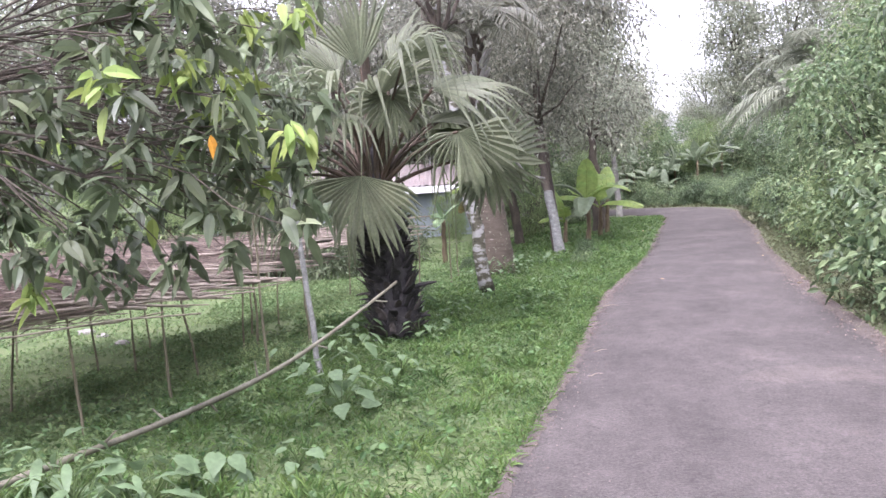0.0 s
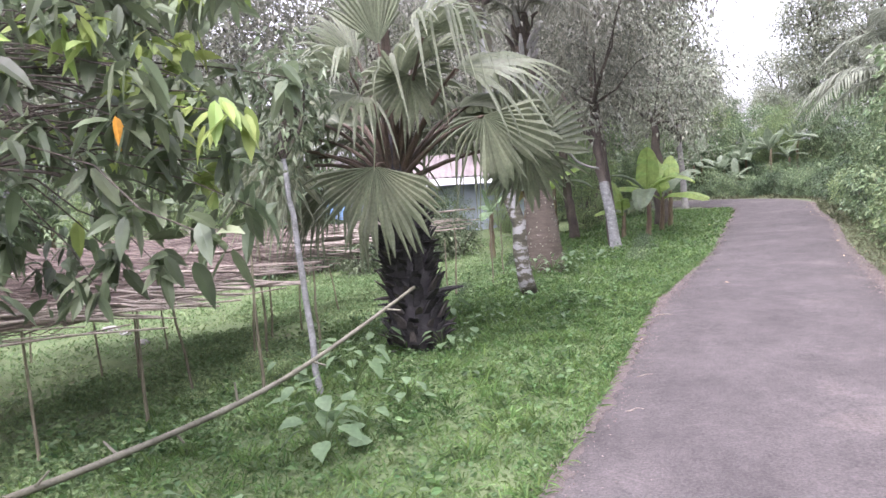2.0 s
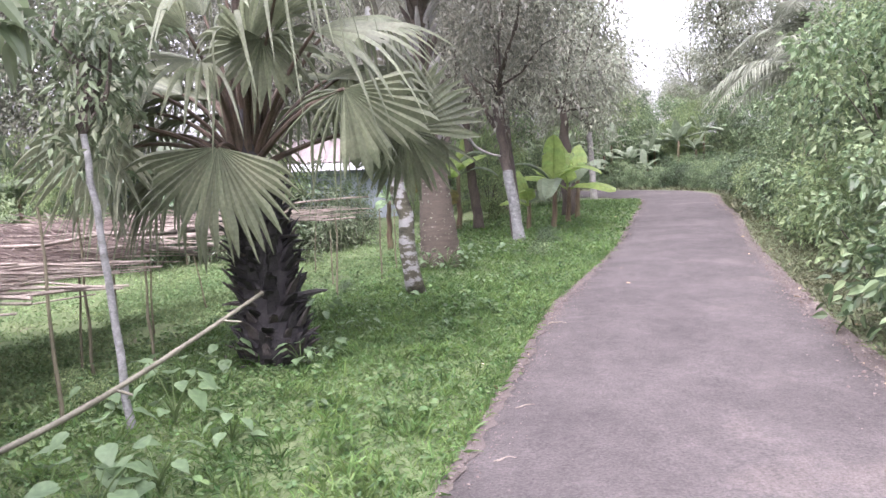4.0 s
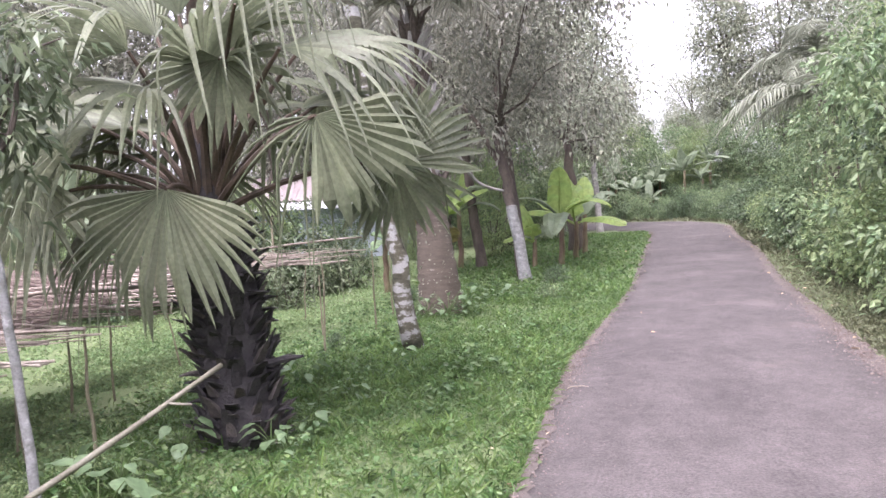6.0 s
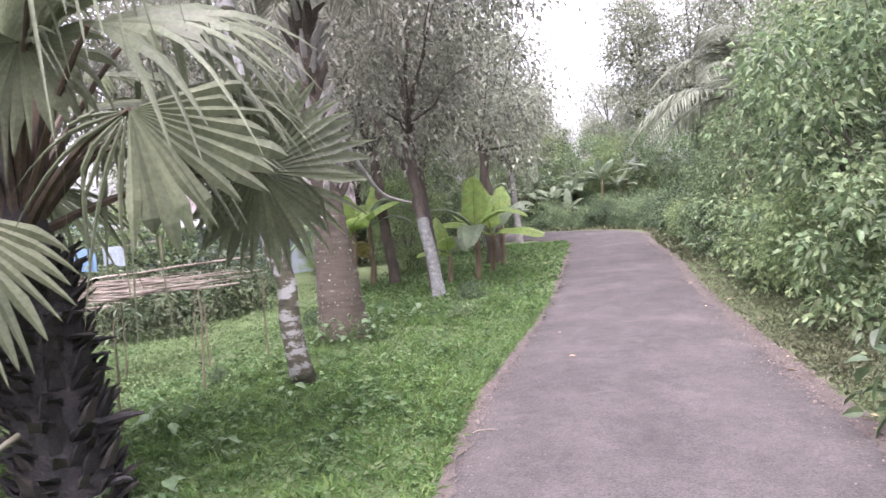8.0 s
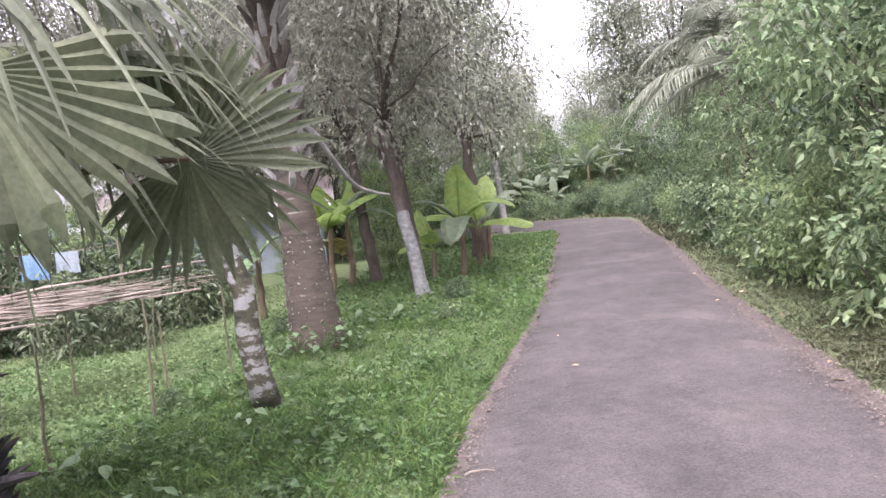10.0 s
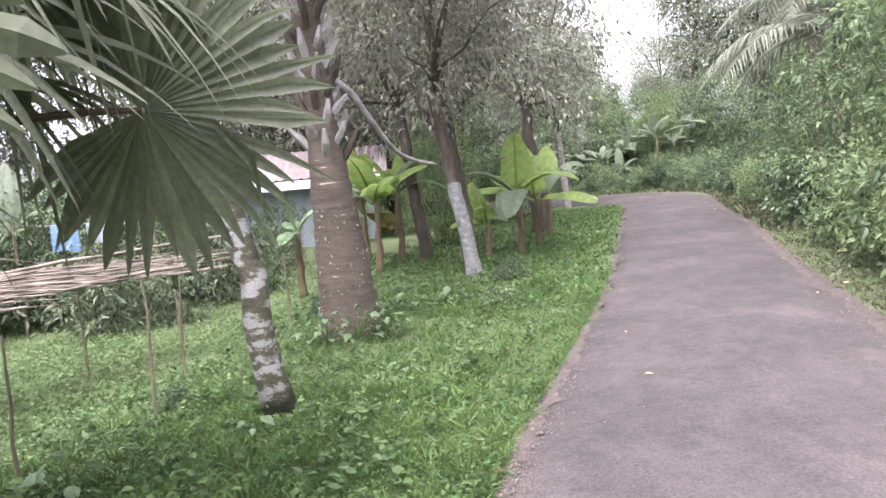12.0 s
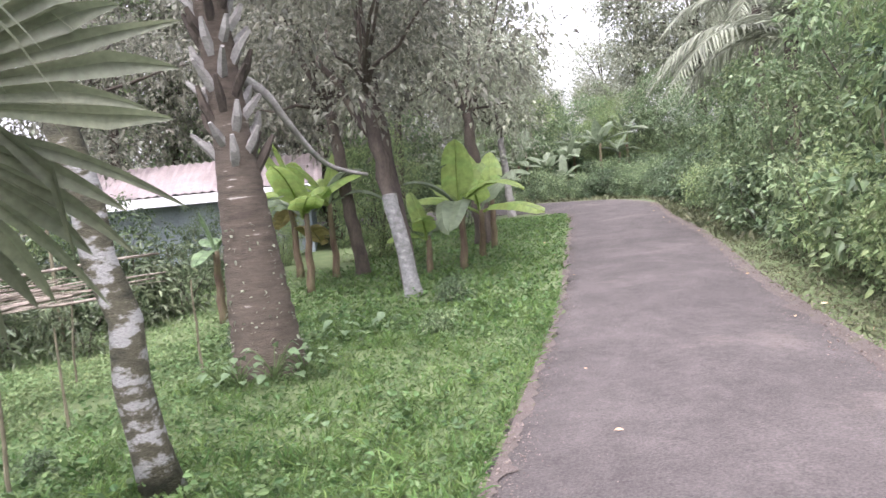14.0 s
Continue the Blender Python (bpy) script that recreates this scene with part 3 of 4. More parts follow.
    fan((0.22, 8.22, 2.15), (-0.62, 0.05, -0.80), (0.10, -0.95, 0.25), 0.72, spread=112, droop=0.1, cup=0.15, tips=0.5, segs=9, split=0.30, broken=0.3, lean=0.62)
    fan((0.637, 9.75, 1.915), (0.85, 0.32, -0.16), (-0.20, 0.85, 0.30), 0.78, spread=290, droop=0.04, cup=0.2, tips=0.2, segs=40, split=0.74, broken=0.05)
    fan((-0.478, 8.87, 2.641), (-0.05, -0.35, -0.90), (0.1, -0.9, 0.35), 0.56, spread=225, droop=0.06, cup=0.2, tips=0.9, segs=24, split=0.72, broken=0.12)
    fan((0.00, 8.50, 2.62), (0.95, -0.15, 0.12), (0, -0.45, 0.9), 1.05, spread=110, droop=0.30, tips=0.55, segs=18, broken=0.35)
    fan((-1.85, 8.90, 2.00), (-0.35, -0.15, -0.92), (-0.2, -0.9, 0.2), 0.98, spread=150, droop=0.1, tips=0.2, segs=24)
    fan((-1.45, 9.05, 2.25), (-0.90, -0.25, 0.0), (0.1, -0.6, 0.8), 0.95, spread=140, droop=0.3, tips=0.5, segs=22)
    fan((-1.30, 9.75, 2.50), (-0.7, 0.5, 0.3), (0.2, -0.2, 0.95), 1.05, spread=150, droop=0.3, tips=0.5)
    fan((-0.80, 9.10, 3.00), (-0.15, -0.15, 1.0), (0.1, -1.0, 0.0), 1.05, spread=95, droop=0.1, cup=0.1, segs=16, split=0.45)
    fan((-0.45, 9.40, 3.00), (0.40, 0.1, 0.9), (-0.6, -0.8, 0.2), 1.1, spread=100, droop=0.3, tips=0.6, segs=16, split=0.45)
    fan((-1.10, 9.50, 2.95), (-0.5, 0.1, 0.85), (0.5, -0.8, 0.3), 1.1, spread=100, droop=0.3, tips=0.6, segs=16, split=0.45)
    fan((0.00, 9.30, 2.75), (0.85, 0.35, 0.35), (-0.3, -0.5, 0.8), 1.1, spread=120, droop=0.4, tips=0.7, segs=20, broken=0.35)
    fan((0.15, 9.75, 2.45), (0.7, 0.7, 0.0), (0, 0, 1), 1.05, spread=150, droop=0.35, tips=0.5)
    fan((-0.55, 10.1, 2.65), (0.0, 0.95, 0.35), (0, -0.2, 1), 1.05, spread=150, droop=0.3)
    fan((-0.30, 8.65, 2.95), (0.55, -0.45, 0.55), (-0.1, 0.2, 0.95), 1.0, spread=110, droop=0.5, tips=0.5, segs=18, split=0.5, broken=0.35)
    fan((-1.05, 8.75, 2.70), (-0.6, -0.5, 0.4), (-0.2, 0.3, 0.9), 1.0, spread=120, droop=0.5, tips=0.5, segs=18, split=0.5, broken=0.1)
    for k in range(24):
        a = k * 2.4
        up = 0.75 - 0.11 * (k % 11)
        if math.cos(a) > -0.2 and up < 0.3:
            continue
        ax = Vector((math.cos(a), 0.55 * math.sin(a) + 0.35, up))
        hub = Vector(base) + crown + ax.normalized() * rng.uniform(0.65, 0.95)
        fan(hub, ax + Vector((0, 0, -0.3)), (-0.3 * math.cos(a), -0.4, 0.9), rng.uniform(0.85, 1.1), spread=rng.uniform(110, 160), droop=0.3, tips=0.35, segs=20, split=0.5, broken=0.08)
    for k in range(12):
        a = k * 0.55
        V, F = tube(bend(crown + Vector((0.05 * math.cos(a), 0.05 * math.sin(a), -0.55)), crown + Vector((0.22 * math.cos(a), 0.22 * math.sin(a), 0.55)), 0, 5), [0.05, 0.045, 0.035, 0.028, 0.02], 6)
        part("petiole_base", V, F, M_PETIOLE, p, "reddish brown petiole base")
    V, F = tube(bend(crown + Vector((0, 0, -0.2)), (-0.17, 0.02, 4.1), 0, 6), [0.09, 0.075, 0.06, 0.05, 0.035, 0.008], 8)
    part("spear_leaf", V, F, M_PETIOLE, p, "closed dark young leaf standing upright")


palm()


# ---- trees ----
def trunk_tree(name, label, base, top, r0, r1, mat, wobble=0.03, sink=0.1):
    base = np.asarray(base, float) - np.array([0, 0, sink])
    t = thing(name, base, label, "tree")
    rel = np.asarray(top, float) - base
    pts = bend((0, 0, 0), rel, 0, 14, wobble)
    rr = np.linspace(r0, r1, 14)
    rr[0] *= 1.35
    rr[1] *= 1.08
    V, F = tube(pts, rr, 14, 0.10)
    part("trunk", V, F, mat, t, "", True)
    return t, pts, rr


def add_crown(t, fork, centre, radii, count, each, spread, leaf, mat, limb=0.05, down=0.3, width=0.42, nlimb=9, shell=0.5, bark=None):
    V, F, K = clumps(centre, radii, count, int(each * 2.4), spread, leaf * 0.64, down, width, shell, 1.0, True)
    part("crown", V, F, mat, t)
    pick = rng.choice(len(K), min(nlimb, len(K)), replace=False)
    for i in pick:
        q = bend(fork, K[i], 0.12, 6, 0.05)
        v, f = tube(q, np.linspace(limb, limb * 0.2, 6), 6, 0.1)
        part("limb", v, f, bark or M_BARK, t)


# mango branches overhanging the field, its trunk out of sight beside the walker
def mango():
    base = on_ground(-4.6, 4.4, 0.1)
    t = thing("mango_tree", base, "mango tree with dark drooping leaves and pale young shoots", "tree")
    V, F = tube(bend((0, 0, 0), (0.3, 0.3, 2.3), 0, 8, 0.04), np.linspace(0.22, 0.15, 8), 12, 0.1)
    part("trunk", V, F, M_BARK, t, "", True)
    fork = np.array([0.3, 0.3, 2.25])
    B = np.asarray(base)
    dark = []
    young = []
    ends = [(-1.15, 4.35, 2.15), (-1.35, 4.8, 2.1), (-1.8, 5.2, 1.95), (-2.1, 4.6, 1.65), (-1.5, 4.2, 2.45), (-2.6, 5.8, 2.0), (-1.5, 5.1, 2.5), (-0.95, 4.9, 2.6), (-2.2, 5.0, 2.4), (-1.9, 4.2, 2.9),
            (-3.0, 5.4, 1.7), (-2.8, 6.4, 2.6), (-2.1, 5.8, 3.1), (-2.0, 5.6, 3.0), (-2.9, 4.9, 2.9), (-2.9, 6.5, 2.7), (-2.5, 4.7, 2.0), (-3.3, 6.2, 2.1), (-1.1, 5.2, 2.15), (-3.1, 6.6, 2.2), (-0.95, 4.55, 1.78), (-1.15, 4.6, 1.55), (-2.3, 5.1, 1.5)]
    shoots = np.array([(-0.86, 4.63, 1.80), (-0.93, 4.95, 2.42), (-1.9, 4.2, 2.75)]) - B
    for e in ends:
        e = np.array(e) - B
        path = bend(fork, e, 0.25, 8, 0.05)
        v, f = tube(path, np.linspace(0.018, 0.005, 8), 6, 0.1)
        part("branch", v, f, M_BARK, t)
        for k in range(9):
            tip = e + np.clip(rng.normal(0, 0.26, 3), -0.42, 0.42)
            tip[0] = min(tip[0], -0.70 - B[0])
            v, f = tube(bend(path[5], tip, 0.05, 5, 0.02), np.linspace(0.006, 0.003, 5), 5)
            part("twig", v, f, M_BARK, t)
            n = 15
            C = tip + rng.normal(0, 0.045, (n, 3))
            D = unit(rng.normal(0, 1, (n, 3))) + np.array([0, 0, -0.55])
            fresh = 0.75 if np.linalg.norm(shoots - tip, axis=1).min() < 0.30 else 0.06
            (young if rng.random() < fresh else dark).append((C, D))
    for name, group, mat, sz, lab in (("foliage", dark, M_MANGO, 0.145, "dark glossy drooping leaves"), ("young_foliage", young, M_YOUNG, 0.15, "yellow-green young leaves")):
        C = np.concatenate([c for c, d in group])
        D = np.concatenate([d for c, d in group])
        v, f = leaves(C, D, sz * (0.6 + 0.7 * rng.random(len(C))), 0.40, 0.05, 0.3)
        tagged(part(name, v, f, mat, t, lab), kind="stuff")
    v, f = leaves(np.array([(-1.15, 4.28, 1.93)]) - B, np.array([(0.1, 0, -1.0)]), 0.12, 0.4)
    part("orange_leaf", v, f, M_ORANGE, t, "single orange dying leaf")
    v, f = leaves(np.array([(-1.76, 5.0, 1.50)]) - B, np.array([(-0.05, 0, -1.0)]), 0.16, 0.5)
    part("yellow_leaf", v, f, M_YOUNG, t, "single yellow-green leaf hanging low")


mango()

# slender pale sapling beside the fallen pole
t, pts, rr = trunk_tree("sapling", "slender mottled grey sapling with a dark leafy head", on_ground(-1.20, 7.45), (-1.40, 7.52, 1.85), 0.029, 0.022, M_SAPBARK, 0.012)
add_crown(t, pts[-1], pts[-1] + np.array([0.0, 0.1, 0.45]), (0.55, 0.5, 0.65), 34, 14, 0.12, 0.14, M_MANGO, 0.02, 0.6, 0.42, 8, 0.2)

# lichen-spotted trunk
t, pts, rr = trunk_tree("lichened_tree", "slim leaning tree, bark blotched with white lichen", on_ground(0.66, 12.06), (0.05, 12.3, 4.6), 0.105, 0.075, M_LICHEN, 0.015)
add_crown(t, pts[-3], pts[-1] + np.array([0, 0.2, 0.9]), (1.6, 1.6, 1.5), 70, 26, 0.22, 0.15, M_JACK, 0.04)

# jackfruit tree with a whitened foot
t, pts, rr = trunk_tree("jackfruit_tree", "jackfruit tree with grey lichened foot and dense dark crown", on_ground(2.71, 18.4), (2.3, 18.5, 2.75), 0.105, 0.095, M_BARK, 0.02)
V, F = tube(pts[:8], rr[:8] + 0.006, 14, 0.04, cap=False)
part("pale_band", V, F, M_SAPBARK, t, "grey lichened lower bark", True)
add_crown(t, pts[-1], (-0.3, 0.3, 5.4), (2.5, 2.6, 3.1), 200, 36, 0.30, 0.16, M_JACK, 0.036, 0.4, 0.5, 7, 0.25)
V, F = tube(bend((0.02, 0.42, 0), (-0.28, 0.5, 3.2), 0, 9, 0.02), np.linspace(0.13, 0.085, 9), 12, 0.1)
part("second_stem", V, F, M_BARK, t, "dark second stem behind the first", True)
V, F = tube(bend(pts[9], pts[9] + np.array([-0.75, 0.2, 1.5]), 0.05, 7, 0.03), np.linspace(0.07, 0.04, 7), 10, 0.1)
part("limb", V, F, M_BARK, t, "", True)
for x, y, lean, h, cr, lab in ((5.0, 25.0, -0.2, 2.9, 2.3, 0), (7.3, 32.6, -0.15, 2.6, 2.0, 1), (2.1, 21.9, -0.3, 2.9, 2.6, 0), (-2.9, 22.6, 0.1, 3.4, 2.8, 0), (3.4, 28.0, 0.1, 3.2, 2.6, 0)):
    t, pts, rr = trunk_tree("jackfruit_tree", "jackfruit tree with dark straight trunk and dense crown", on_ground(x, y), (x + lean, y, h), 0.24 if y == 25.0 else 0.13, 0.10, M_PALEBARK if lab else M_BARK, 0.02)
    # From y 24 on, crowns take the leaf colour lightened for haze.
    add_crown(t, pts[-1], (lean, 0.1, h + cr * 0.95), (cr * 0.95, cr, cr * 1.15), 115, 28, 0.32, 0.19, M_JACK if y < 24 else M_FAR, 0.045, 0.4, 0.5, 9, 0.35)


# ---- stout ringed palm trunk with old leaf bases at its head ----
def stout_palm():
    base = on_ground(1.04, 14.85, 0.1)
    p = thing("date_palm", base, "stout ringed palm trunk topped with ragged old leaf bases", "palm")
    h = np.linspace(0, 4.6, 58)
    pts = np.column_stack([-0.02 - 0.055 * h, 0.08 * h, h])
    rad = np.interp(h, [0, 0.25, 0.8, 1.6, 2.4, 4.6], [0.37, 0.33, 0.285, 0.225, 0.165, 0.14]) * (1 + 0.03 * np.sin(h * 42))
    V, F = tube(pts, rad, 22, 0.05)
    part("trunk", V, F, M_BROWNPALM, p, "brown ringed bark flecked with lichen", True)
    for k in range(64):
        z = 1.95 + 2.5 * k / 64
        a = k * 2.4
        r = np.interp(z, h, rad)
        c = np.array([np.interp(z, h, pts[:, 0]), np.interp(z, h, pts[:, 1]), z])
        o = np.array([math.cos(a), math.sin(a), 0])
        L = rng.uniform(0.18, 0.36)
        V, F = tube(np.array([c + o * r * 0.8, c + o * (r + 0.06) + np.array([0, 0, L * 0.5]), c + o * (r + rng.uniform(0.08, 0.2)) + np.array([0, 0, L])]), [0.05, 0.045, 0.02], 5, 0.2)
        part("leaf_base", V, F, M_PALEBARK if k % 3 else M_BARK, p, "grey frayed stub")
    n = 260
    a = rng.uniform(2.6, 6.4, n)
    z = 0.05 + 1.5 * rng.random(n) ** 1.8
    r = np.interp(z, h, rad) + 0.01
    C = np.column_stack([np.interp(z, h, pts[:, 0]) + np.cos(a) * r, np.interp(z, h, pts[:, 1]) + np.sin(a) * r, z])
    D = np.column_stack([np.cos(a), np.sin(a), np.zeros(n)]) * 0.6 + rng.normal(0, 0.6, (n, 3))
    V, F = leaves(C, D, 0.018 + 0.03 * rng.random(n), 0.6, 0.08, 0.2)
    tagged(part("climber", V, F, M_FAR, p, "small pale climber leaves on the bark"), kind="stuff")
    # one pale bare stalk arches out over the bananas
    V, F = tube(spline([(-0.6, 0.3, 2.45), (-0.36, 0.33, 2.72), (-0.07, 0.38, 2.84), (0.17, 0.45, 2.70), (0.36, 0.65, 2.40), (0.68, 1.05, 1.99), (1.2, 1.45, 1.83), (1.6, 1.7, 1.85)], 5), np.linspace(0.062, 0.018, 25), 9, 0.1)
    part("dry_stalk", V, F, M_PALEBARK, p, "pale bare arching stalk", True)
    for k in range(14):
        frond(p, (-0.27, 0.37, 4.55), k * 25.7 + 8, 2.4, rng.uniform(35, 75), M_JACK)
    return p


def frond(parent, at, turn, L, lift, mat, n=44, leaf=0.42):
    """A feather leaf of a palm."""
    s = np.linspace(0, 1, 12)
    e = radians(lift)
    rib = np.column_stack([s * L * math.cos(e), np.zeros(12), s * L * math.sin(e) - 0.75 * L * s ** 2.2])
    a = radians(turn)
    R = np.array([[math.cos(a), -math.sin(a), 0], [math.sin(a), math.cos(a), 0], [0, 0, 1]])
    k = np.linspace(0.12, 0.99, n)
    C = np.column_stack([np.interp(k, s, rib[:, i]) for i in range(3)])
    T = unit(np.gradient(C, axis=0))
    out = []
    for sg in (-1, 1):
        D = T * 0.8 + np.array([0, sg, 0]) + np.array([0, 0, -0.15]) + rng.normal(0, 0.08, C.shape)
        out.append(leaves(C @ R.T, D @ R.T, leaf * np.sin(np.pi * (0.15 + 0.8 * k)) + 0.06, 0.09, 0.02, 0.35))
    rv, rf = tube(rib @ R.T, np.linspace(0.022, 0.005, 12), 5)
    V, F = merge((rv, rf), *out)
    o = part("frond", V + np.asarray(at), F, mat, parent)
    return o


stout_palm()


# ---- bananas ----
def banana_blade(L, W, n=18, arch=0.5, lift=60, torn=0.25):
    """A paddle-shaped blade on a grooved stalk, torn here and there along the side veins."""
    s = np.linspace(0, 1, n)
    e = radians(lift)
    x = L * s * math.cos(e) + 0.12 * L * s ** 2
    z = L * s * math.sin(e) - arch * L * s ** 2.4
    u = np.clip((s - 0.16) / 0.84, 0, 1)
    prof = W * np.clip(np.minimum(u / 0.16, 1), 0, 1) ** 0.6 * np.sqrt(np.clip(1 - u ** 3.2, 0, 1))
    V, F = [], []
    for side in (-1, 1):
        hang = rng.uniform(0.1, 0.55)
        slip = 0.0
        for i in range(2, n - 1):
            if rng.random() < torn:
                slip = rng.normal(0, 0.10) * W
            a, b = i, i + 1
            k = len(V)
            for q in (a, b):
                w = prof[q]
                lead = 0.10 * w
                V.append((x[q], side * 0.008, z[q]))
                V.append((x[q] + lead * 0.5, side * w * 0.55, z[q] + 0.16 * w - hang * 0.15 * w))
                V.append((x[q] + lead, side * w * 0.97, z[q] + 0.10 * w - hang * 0.8 * w * (0.3 + s[q]) + slip))
            F += [(k, k + 3, k + 4, k + 1), (k + 1, k + 4, k + 5, k + 2)]
    rib = tube(np.column_stack([x, np.zeros(n), z - 0.012]), np.linspace(0.028, 0.005, n), 6)
    return merge((np.array(V), F), rib)


def banana(at, height, nleaf, L, group="banana clump", label="banana plant with broad torn leaves", turn=0, old=0, leafmat=None, broad=0.17):
    base = on_ground(at[0], at[1], 0.05)
    t = thing("banana_plant", base, label, "banana plant", group)
    V, F = tube(bend((0, 0, 0), (rng.normal(0, 0.05), rng.normal(0, 0.05), height), 0, 7, 0.01), np.linspace(0.05 + 0.02 * height, 0.045, 7), 10, 0.06)
    part("stem", V, F, M_BANSTEM, t, "", True)
    for k in range(nleaf + old):
        dead = k >= nleaf
        lift = rng.uniform(-20, 0) if dead else 80 - 55 * (k / max(nleaf - 1, 1)) + rng.normal(0, 5)
        V, F = banana_blade(L * (0.6 if dead else 1.0) * rng.uniform(0.65, 1.1), L * broad, arch=rng.uniform(0.25, 0.6) if k else 0.1, lift=lift, torn=0.10)
        o = part("leaf", V, F, M_BANOLD if dead else (leafmat or (M_BANFAR if k % 3 == 2 else M_BANLEAF)), t)
        o.matrix_basis = pose(0, 0, height - 0.05 - (0.15 if dead else 0), 0, 0, turn + k * 137.5 + rng.normal(0, 10))
    return t


for x, y, h, n, L in ((3.75, 20.4, 1.15, 6, 1.35), (3.2, 20.8, 0.7, 4, 1.0), (4.3, 21.6, 0.95, 5, 1.35), (1.19, 20.46, 1.35, 7, 1.35), (1.6, 21.9, 1.45, 7, 1.45), (0.9, 22.8, 1.6, 5, 1.2), (4.9, 23.6, 1.2, 5, 1.3)):
    banana((x, y), h, n, L, turn=rng.uniform(0, 360), broad=0.21, old=1 if x < 1.3 else 0)
banana((0.0, 18.9), 1.1, 4, 0.75, label="small dark green banana plant by the stick rack", leafmat=M_BROAD, turn=200, broad=0.2)
for x, y, h, n, L in ((-5.0, 20.0, 1.3, 7, 1.7), (-6.6, 19.0, 1.6, 7, 1.8), (-8.5, 20.5, 1.5, 7, 1.8), (-10.5, 19.0, 1.5, 7, 1.8)):
    banana((x, y), h, n, L, "bananas behind the field", "banana plant at the far side of the field", rng.uniform(0, 360), 0, M_BANFAR)
for x, y, h, n, L in ((14.6, 41.2, 1.9, 8, 1.5), (12.9, 39.9, 2.0, 8, 1.5), (10.6, 39.9, 1.2, 8, 1.3), (8.6, 40.9, 1.2, 7, 1.3), (13.9, 40.4, 1.6, 7, 1.4), (6.4, 41.8, 1.2, 7, 1.7), (11.6, 40.4, 1.5, 8, 1.3), (4.2, 42.4, 1.5, 7, 1.4), (9.6, 40.8, 1.5, 7, 1.3), (12.2, 41.0, 1.8, 7, 1.4), (7.5, 41.4, 1.4, 7, 1.3), (11.1, 39.3, 0.8, 6, 1.1), (9.1, 40.1, 0.8, 6, 1.1), (10.1, 41.4, 2.0, 7, 1.3), (8.1, 42.0, 1.9, 7, 1.3)):
    banana((x, y), h, n, L, "bananas at the bend", "tall banana plant beyond the bend", rng.uniform(0, 360), 0, M_BANFAR)


# ---- bushes of the right bank, built in a few kinds and repeated ----
def bush_kind(r, h, n, each, leaf, mat, stems=6, width=0.55):
    t = thing("bush", (0, 0, 0), "dense leafy bush tangled with climbers on the bank", "bush", "bushes on the bank")
    V, F, K = clumps((0, 0, h * 0.5), (r, r, h * 0.55), n, int(each * 1.8) if h > 3 else each, 0.13, leaf * (0.8 if h > 3 else 0.95), 0.2, width, 0.55, 1.0, h > 3)
    V[:, 2] = np.maximum(V[:, 2], -0.25)
    part("foliage", V, F, mat, t)
    for i in rng.choice(len(K), stems, replace=False):
        v, f = tube(bend((rng.normal(0, 0.1), rng.normal(0, 0.1), -0.4), K[i], 0.1, 6, 0.04), np.linspace(0.022, 0.006, 6), 5)
        part("stem", v, f, M_BARK, t)
    return t


def tree_kind(h, cr, n, each, leaf, mat, label, group, ch=1.0):
    t = thing("background_tree", (0, 0, 0), label, "tree", group)
    V, F = tube(bend((0, 0, -0.5), (0.2, 0, h * 0.55), 0, 8, 0.05), np.linspace(0.2, 0.1, 8), 8, 0.1)
    part("trunk", V, F, M_BARK, t, "", True)
    add_crown(t, (0.2, 0, h * 0.5), (0, 0, h * 0.62), (cr, cr, h * 0.42 * ch), n, each, 0.42, leaf, mat, 0.08, 0.25, 0.55, 10, 0.4)
    return t


def at_bank(d, y):
    j = int(np.argmin(abs(EDGE_R[:400, 1] - y)))
    nrm = np.array([TAN[j, 1], -TAN[j, 0]])
    return EDGE_R[j] + nrm * d


def put(kinds, used, x, y, s, sz=1.0, sink=0.1):
    i = int(rng.integers(len(kinds)))
    m = Matrix.Translation(Vector(on_ground(x, y, sink))) @ pose(0, 0, 0, 0, 0, rng.uniform(0, 360)) @ Matrix.Diagonal((s, s, s * sz, 1))
    if i in used:
        return copy_thing(kinds[i], m)
    used.add(i)
    kinds[i].matrix_basis = m
    return kinds[i]


small = [bush_kind(0.9, 1.5, 70, 26, 0.085, M_BUSH), bush_kind(1.0, 1.9, 80, 26, 0.095, M_BUSH), bush_kind(0.8, 1.2, 60, 26, 0.08, M_VINE), bush_kind(1.0, 2.3, 85, 26, 0.10, M_VINE), bush_kind(0.95, 1.7, 60, 22, 0.12, M_SHADE), bush_kind(0.75, 1.3, 46, 20, 0.13, M_BUSH)]
used = set()
for y in np.arange(6.5, 33, 0.95):
    q = at_bank(1.1 + rng.normal(0, 0.16), y)
    put(small, used, q[0], q[1], rng.uniform(0.55, 1.05))
for y in np.arange(-5.5, 6.5, 1.5):
    q = at_bank(1.3 + rng.normal(0, 0.2), y)
    put(small, used, q[0], q[1], rng.uniform(0.8, 1.1))
big = [bush_kind(1.7, 3.6, 150, 26, 0.12, M_BUSH, 8), bush_kind(1.9, 4.4, 170, 26, 0.13, M_BUSH, 8), bush_kind(1.6, 4.8, 160, 30, 0.19, M_VINE, 8, 0.2), bush_kind(1.7, 3.8, 120, 24, 0.15, M_SHADE, 8)]
used = set()
for y in (-5, -1.5, 2, 5, 7, 8.9, 10.8, 12.7, 14.2, 16.1, 18.2, 23.6, 28, 30, 32):
    q = at_bank(2.7 + rng.normal(0, 0.25), y)
